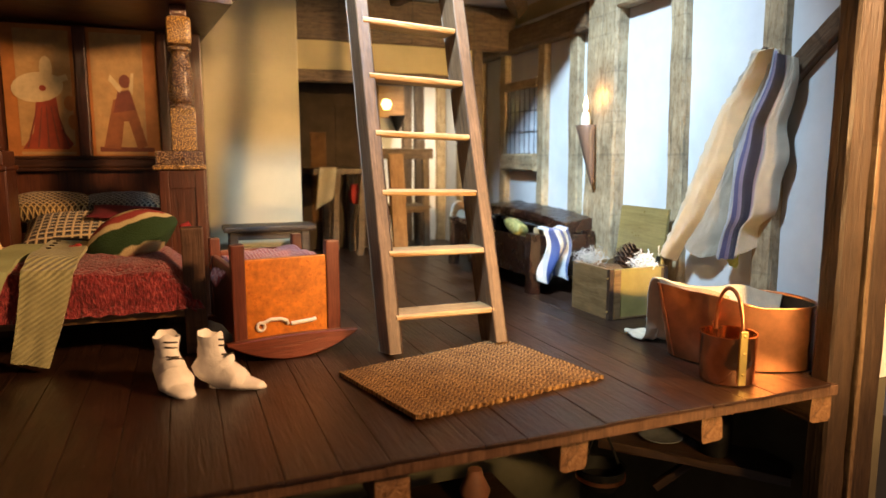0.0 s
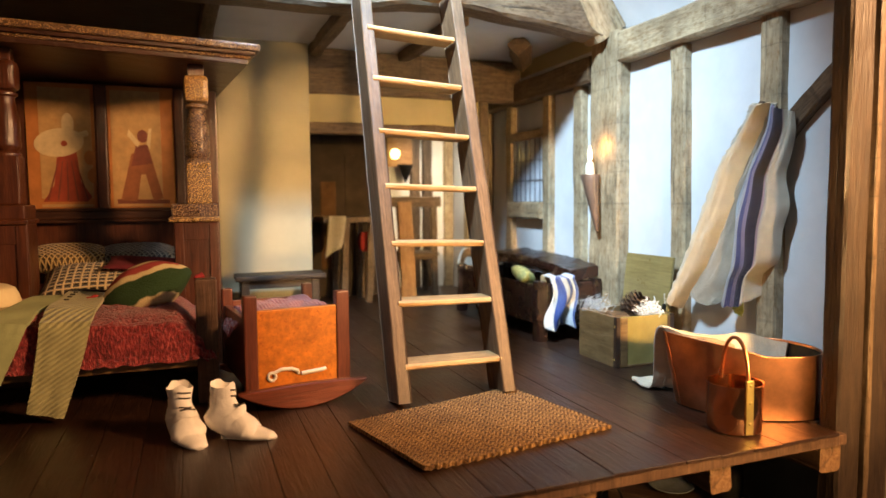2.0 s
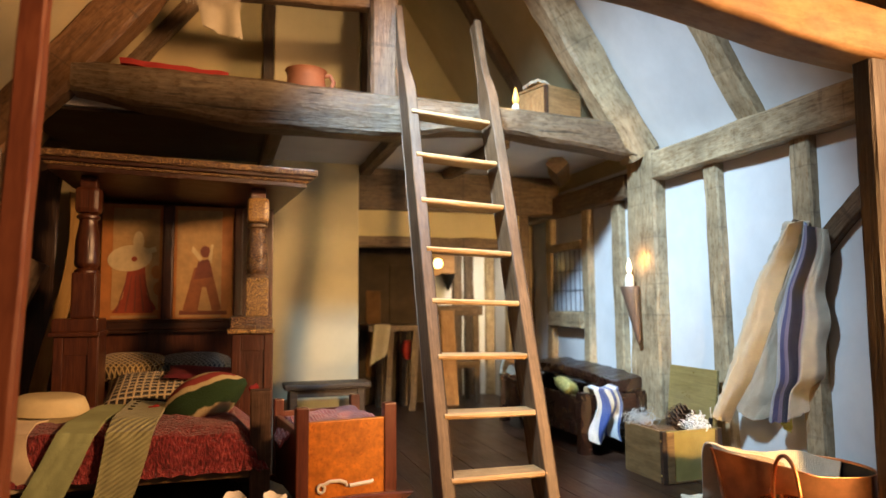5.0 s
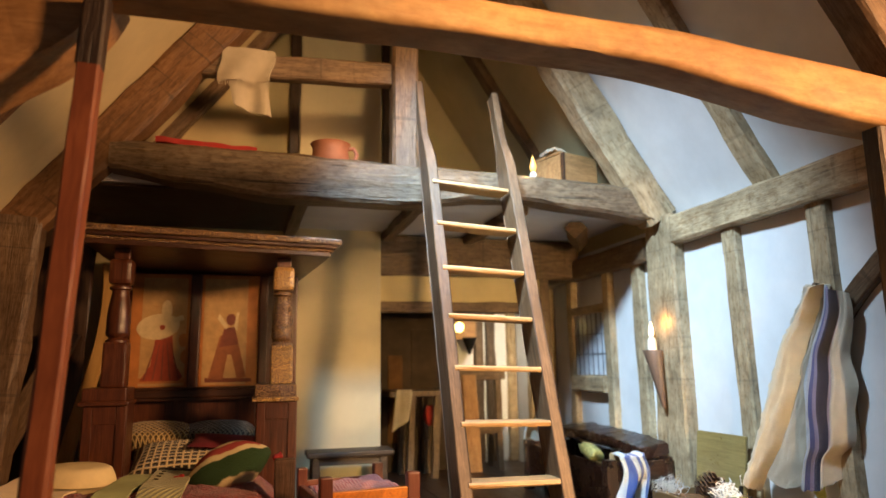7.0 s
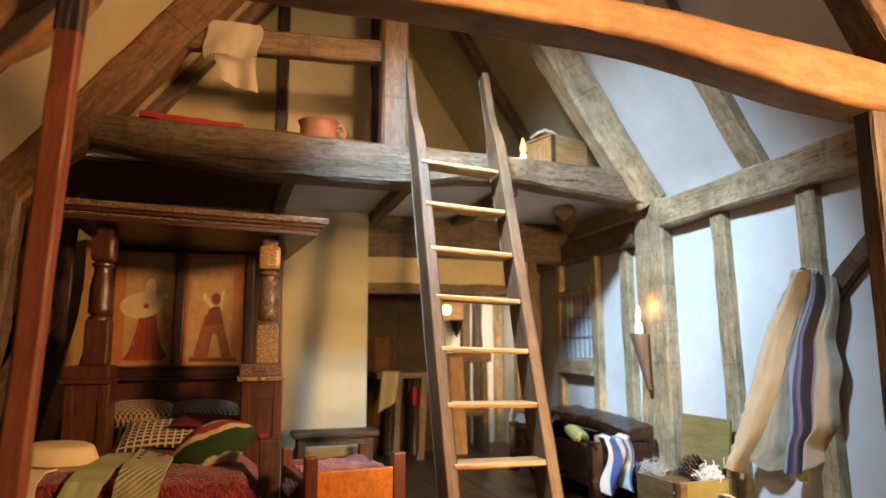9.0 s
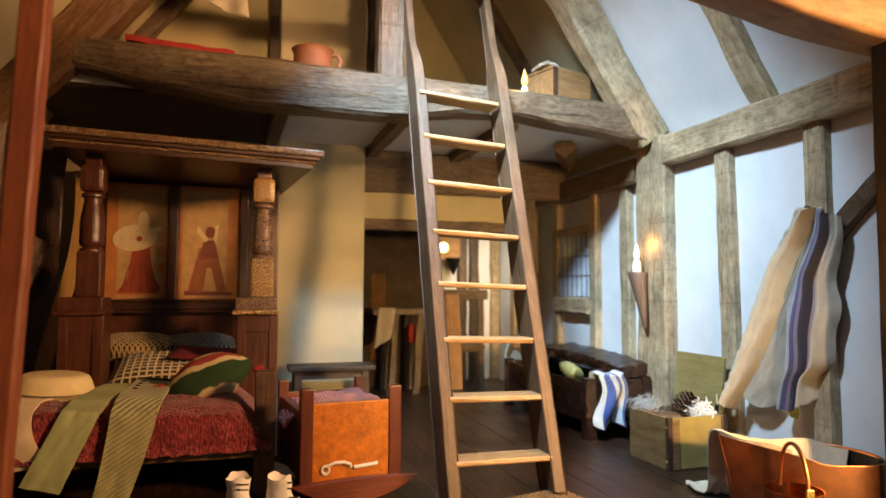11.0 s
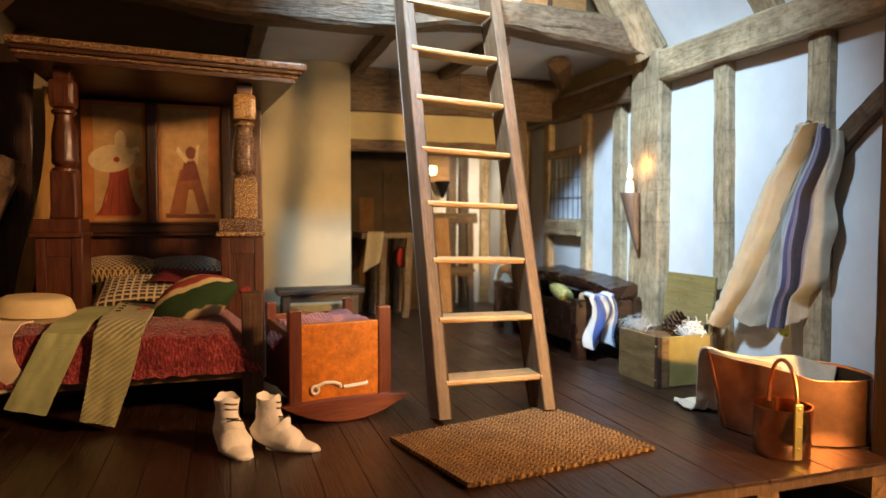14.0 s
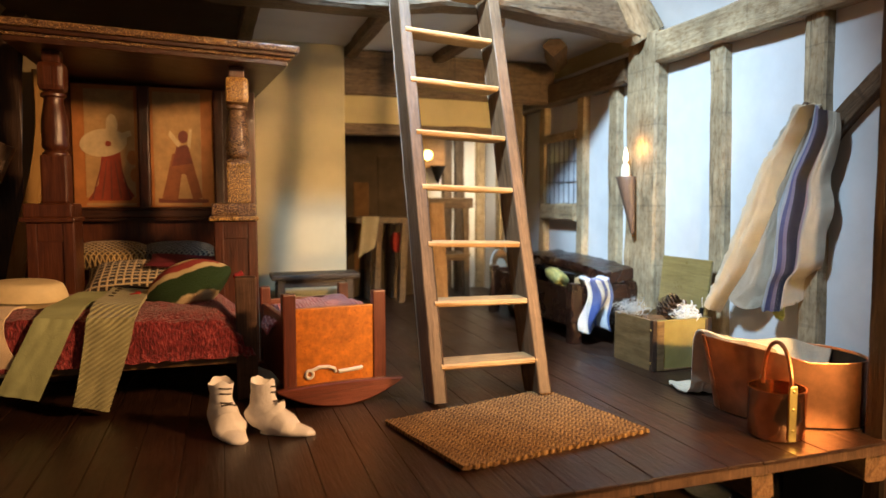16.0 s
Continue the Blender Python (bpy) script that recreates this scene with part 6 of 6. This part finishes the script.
def rail_cloth(x0, x1, drop, slant, out, seed):
    def f(u, v):
        x = x0 + (x1 - x0) * u
        if v < 0.16:
            s = v / 0.16
            return (x, 4.19 - (0.15 + out) * s, 3.205 + out * 0.5 + 0.005 * math.sin(u * 9 + seed))
        s = (v - 0.16) / 0.84
        jag = 0.016 * noise.noise(Vector((u * 45, seed, 1))) if s > 0.98 else 0
        return (x + 0.016 * math.sin(s * 5 + seed) + 0.02 * s * (0.5 - u), 4.04 - out - 0.012 * s + 0.022 * math.sin(u * 8 + s * 2 + seed) * (0.25 + s), 3.205 + out * 0.5 - (drop + slant * u) * s + jag)
    return f


cloth = thing("rail_cloth", (-0.28, 4.1, 3.1), "undyed linen cloth with frayed hems folded over the loft rail", "cloth")
part("upper_fold", sheet_bm(rail_cloth(-0.44, -0.09, 0.25, -0.02, 0.014, 0.4), 40, 24, 0.008, 0.34, 0.4), LINEN_GREY, cloth, "", None, True)
part("lower_fold", sheet_bm(rail_cloth(-0.36, -0.10, 0.40, 0.07, 0.0, 2.2), 40, 24, 0.008, 0.26, 0.5), LINEN_GREY, cloth, "", None, True)
for k in range(26):
    xk = -0.435 + 0.0132 * k
    part("thread", tube_bm([(xk, 4.01, 2.975), (xk + 0.006 * math.sin(k * 5), 4.008, 2.935 + 0.010 * math.sin(k * 3.3))], 0.0022, 4), LINEN_GREY, cloth)
part_frame = thing("loft_candle", (1.80, 4.06, 2.455), "short lit candle on the loft beam", "candle")
part("wax", lathe_bm([(0, 0), (0.026, 0), (0.026, 0.03), (0.018, 0.045), (0, 0.05)], 12), WAX, part_frame, "white wax stub", Matrix.Translation((1.790, 4.06, 2.455)), True)
part("flame", lathe_bm([(0, 0.04), (0.020, 0.06), (0.026, 0.085), (0.016, 0.125), (0.006, 0.16), (0, 0.175)], 10), FLAME, part_frame, "glowing flame", Matrix.Translation((1.790, 4.06, 2.455)), True)
lb = thing("loft_box", (2.09, 4.3, 2.41), "small brown pine box with its lid ajar on the loft", "box")
ml = Matrix.Translation((2.075, 4.13, 2.462)) @ Matrix.Rotation(radians(18), 4, "Z")
part("body", box_bm(0.0, 0.37, 0.0, 0.34, 0.0, 0.235, 0.012), LOFT_PINE, lb, "", ml)
part("corner_strap", box_bm(-0.006, 0.012, -0.006, 0.026, 0.0, 0.238, 0.003), OAK_DARK, lb, "dark corner strip", ml)
part("lid", box_bm(-0.004, 0.372, 0.03, 0.345, 0.237, 0.258, 0.008), LOFT_PINE, lb, "", ml)
tagged(part("folded_linen", sheet_bm(lambda u, v: (1.99 + 0.17 * u, 4.24 + 0.13 * v, 2.735 + 0.03 * math.sin(u * 3.1) + 0.01 * noise.noise(Vector((u * 6, v * 6, 6)))), 16, 10, 0.02, 0.3, 0.2), LINEN_GREY, None, "", None, True), "folded linen scrap on the loft box", "cloth")


# ---- the far room, seen through the doorway ----
far = thing("timber_frame_north", (1.8, 7.25, 0), "oak studs in the far wall", "timber frame", "", "structure")
for i, xs in enumerate((1.15, 1.55, 2.03, 2.42, 2.57, 2.84)):
    timber("stud", (xs, 7.27, 0), (xs, 7.27, 2.2), 0.11, 0.08, (OAK_BROWN, OAK_BROWN, OAK_GREY)[i % 3], far, up=(0, -1, 0), seed=90 + i)
timber("girt", (0.9, 7.26, 1.86), (2.88, 7.26, 1.86), 0.10, 0.12, OAK_BROWN, far, seed=97)


def far_lamp():
    ob = thing("far_wall_lamp", (2.14, 7.05, 1.5), "glowing yellow bulb over an iron cone on an orange board", "sconce")
    part("back_board", box_bm(2.06, 2.36, 7.16, 7.20, 1.40, 1.76, 0.01), OAK_ORANGE, ob, "orange back board")
    part("bulb", lathe_bm([(0, -0.055), (0.035, -0.045), (0.055, 0), (0.04, 0.045), (0, 0.06)], 16), BULB, ob, "glowing yellow bulb", Matrix.Translation((2.12, 7.05, 1.535)), True)
    part("iron_cone", lathe_bm([(0, -0.2), (0.02, -0.17), (0.09, 0.0), (0.085, 0.0), (0.0, -0.1)], 14), IRON, ob, "black iron cone", Matrix.Translation((2.25, 7.08, 1.42)), True)


BULB = glow("yellow_bulb", (1.0, 0.80, 0.25), 7.0)
far_lamp()


def far_chair():
    at = thing("armchair", (2.1, 6.5, 0), "orange-brown oak chair in the far room", "chair")
    timber("back_post", (2.10, 6.55, 0), (2.08, 6.62, 1.0), 0.16, 0.06, OAK_ORANGE, at, up=(0, -1, 0), seed=98)
    timber("back_post", (2.42, 6.60, 0), (2.42, 6.66, 0.98), 0.07, 0.06, OAK_BROWN, at, up=(0, -1, 0), seed=99)
    timber("crest_rail", (1.80, 6.62, 1.0), (2.50, 6.66, 1.0), 0.07, 0.11, OAK_BROWN, at, seed=100)
    timber("seat_rail", (2.10, 6.58, 0.42), (2.42, 6.6, 0.42), 0.06, 0.07, OAK_BROWN, at, seed=101)
    part("seat", box_bm(2.04, 2.46, 6.58, 6.98, 0.42, 0.46, 0.01), OAK_BROWN, at)
    for x0 in (2.08, 2.42):
        timber("leg", (x0, 6.95, 0), (x0, 6.95, 0.42), 0.06, 0.06, OAK_BROWN, at, up=(0, -1, 0), seed=int(x0 * 50))


far_chair()


def far_table():
    at = thing("side_table", (1.3, 6.6, 0), "grey-brown oak table in the far room", "table")
    part("tabletop", box_bm(1.16, 1.76, 6.3, 6.8, 0.80, 0.86, 0.01), OAK_BROWN, at)
    for x0 in (1.36, 1.62):
        timber("leg", (x0, 6.36, 0), (x0 + 0.04, 6.36, 0.80), 0.07, 0.07, OAK_BROWN, at, up=(0, -1, 0), seed=int(x0 * 60))
        timber("leg", (x0, 6.72, 0), (x0, 6.72, 0.80), 0.07, 0.07, OAK_BROWN, at, up=(0, -1, 0), seed=int(x0 * 70))
    tagged(part("table_linen", sheet_bm(lambda u, v: (1.22 + 0.16 * u - 0.05 * v, 6.285 - 0.03 * math.sin(v * 2) + 0.02 * math.sin(u * 6), 0.87 - 0.40 * v + 0.10 * u * v), 12, 18, 0.01), LINEN_GREY, None, "", None, True), "white cloth hanging off the far table", "cloth")
    tagged(part("red_bag", pillow_bm(0.13, 0.14, 0.2, 10, 0, 3), RED_CLOTH, None, "", Matrix.Translation((1.62, 6.5, 0.60)), True), "small red cloth bag under the far table edge", "bag")


far_table()
shield = thing("painted_board", (2.55, 6.3, 0), "white and orange rounded board leaning in the far room", "board")
part("face", lathe_bm([(0, 0), (0.19, 0.0), (0.21, 0.012), (0.19, 0.025), (0, 0.03)], 28, 1, 1.3), WAX, shield, "", Matrix.Translation((2.62, 6.15, 0.26)) @ Euler((radians(80), 0, radians(35))).to_matrix().to_4x4(), True)
part("band", lathe_bm([(0.14, 0.026), (0.2, 0.026), (0.2, 0.034), (0.14, 0.034), (0.14, 0.026)], 28, 1, 1.3), OAK_ORANGE, shield, "orange band", Matrix.Translation((2.62, 6.15, 0.26)) @ Euler((radians(80), 0, radians(35))).to_matrix().to_4x4())
# carcass made broad and dark, added to keep this side of the room dark
cup = thing("dark_cupboard", (1.0, 6.9, 0), "broad dark brown oak cupboard that darkens the left of the far room", "cupboard")
part("carcass", box_bm(0.92, 1.96, 6.85, 7.2, 0, 2.0, 0.01), DARK_BROWN, cup)
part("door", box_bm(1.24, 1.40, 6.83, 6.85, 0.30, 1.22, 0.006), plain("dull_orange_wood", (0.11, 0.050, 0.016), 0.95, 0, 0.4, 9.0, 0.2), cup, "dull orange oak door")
part("door", box_bm(1.50, 1.80, 6.83, 6.85, 0.1, 1.5, 0.006), DARK_BROWN, cup)

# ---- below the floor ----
# plaster with the shade under the floor put into its base colour
SHADE_PLASTER = plain("shade_dark_plaster", (0.13, 0.115, 0.075), 0.85, 0, 0.35, 2.0, 0.2)
structure("floor_lower", box_bm(-1.75, 2.9, 1.95, 7.3, -2.4, -2.31, 0), OAK_DARK, "dark floor of the room below")
structure("wall_lower_east", box_bm(WALL_X, WALL_X + 0.12, 2.0, 7.3, -2.3, -0.06, 0), SHADE_PLASTER, "plaster side wall of the room below, coloured dark for its shade")
structure("wall_lower_back", box_bm(-1.75, 2.9, 4.3, 4.4, -2.3, -0.07, 0), SHADE_PLASTER, "plaster wall of the room below, coloured dark for its shade")
pot = thing("hanging_pot", (2.0, 2.8, -0.8), "small copper-brown cauldron hanging in the room below", "pot")
mp_ = Matrix.Translation((2.01, 2.8, -0.80))
part("body", lathe_bm([(0, 0), (0.09, 0.005), (0.125, 0.05), (0.128, 0.12), (0.135, 0.125), (0.120, 0.12), (0.112, 0.05), (0, 0.02)], 26), IRON, pot, "", mp_, True)
part("band", lathe_bm([(0.126, 0.06), (0.133, 0.06), (0.133, 0.08), (0.126, 0.08)], 26), COPPER, pot, "", mp_, True)
for sx in (-1, 1):
    part("hanger", tube_bm([(2.01 + sx * 0.115, 2.8, -0.69), (2.0 + sx * 0.04, 2.8, -0.50), (2.0, 2.8, -0.19)], 0.008, 6), IRON, pot, "black iron hanger")
shelf = thing("wall_shelf", (2.6, 2.9, -0.65), "dark oak shelf in the room below", "shelf")
timber("board", (2.25, 3.1, -0.66), (2.88, 2.35, -0.66), 0.30, 0.05, OAK_DARK, shelf, seed=110)
timber("bracket", (2.55, 3.0, -1.0), (2.80, 2.8, -0.70), 0.05, 0.05, OAK_DARK, shelf, seed=111)
tagged(part("pewter_plate", lathe_bm([(0, 0), (0.08, 0.002), (0.125, 0.02), (0.125, 0.026), (0.08, 0.01), (0, 0.008)], 28), LEAD, None, "", Matrix.Translation((2.47, 2.88, -0.63)), True), "pewter plate on the lower shelf", "plate")
jar = tagged(part("dark_jar", lathe_bm([(0, 0), (0.07, 0), (0.085, 0.12), (0.08, 0.3), (0.06, 0.36), (0, 0.36)], 20), IRON, None, "", Matrix.Translation((2.62, 2.62, -0.632)), True), "tall dark iron jar on the lower shelf", "jar")
tagged(part("clay_bottle", lathe_bm([(0, 0), (0.07, 0.01), (0.09, 0.08), (0.05, 0.16), (0.04, 0.2), (0, 0.2)], 18), CLAY, None, "", Matrix.Translation((1.45, 3.2, -0.98)), True), "round clay bottle on the lower bench", "bottle")
bench = thing("lower_bench", (1.3, 3.2, -2.3), "dark bench in the room below", "bench")
part("bench_top", box_bm(0.3, 1.7, 3.0, 3.5, -1.03, -0.98, 0.01), OAK_DARK, bench)
for xb in (0.35, 1.6):
    part("leg", box_bm(xb, xb + 0.07, 3.05, 3.45, -2.3, -1.03, 0.01), OAK_DARK, bench)

# dust and chips on the boards
rng = random.Random(5)
bm = bmesh.new()
for k in range(54):
    if k % 3:
        c = Vector((rng.uniform(1.4, 2.35), rng.uniform(2.4, 3.5), 0.0022))
    else:
        c = Vector((rng.uniform(-1.2, 1.0), rng.uniform(2.0, 3.3), 0.0022))
    r = rng.uniform(0.0012, 0.0034)
    a = rng.uniform(0, 6.28)
    ring = [bm.verts.new(c + Vector((r * rng.uniform(0.5, 1.3) * math.cos(a + q), r * rng.uniform(0.4, 1.0) * math.sin(a + q), 0))) for q in (0, 1.3, 2.5, 3.8, 5.0)]
    tip = bm.verts.new(c + Vector((0, 0, 0.5 * r)))
    for p, q in zip(ring, ring[1:] + ring[:1]):
        bm.faces.new((p, q, tip))
tagged(part("floor_dust", bm, WOOL_GREY), "pale specks of dust and chips on the dark floorboards", "dust", "", "stuff")
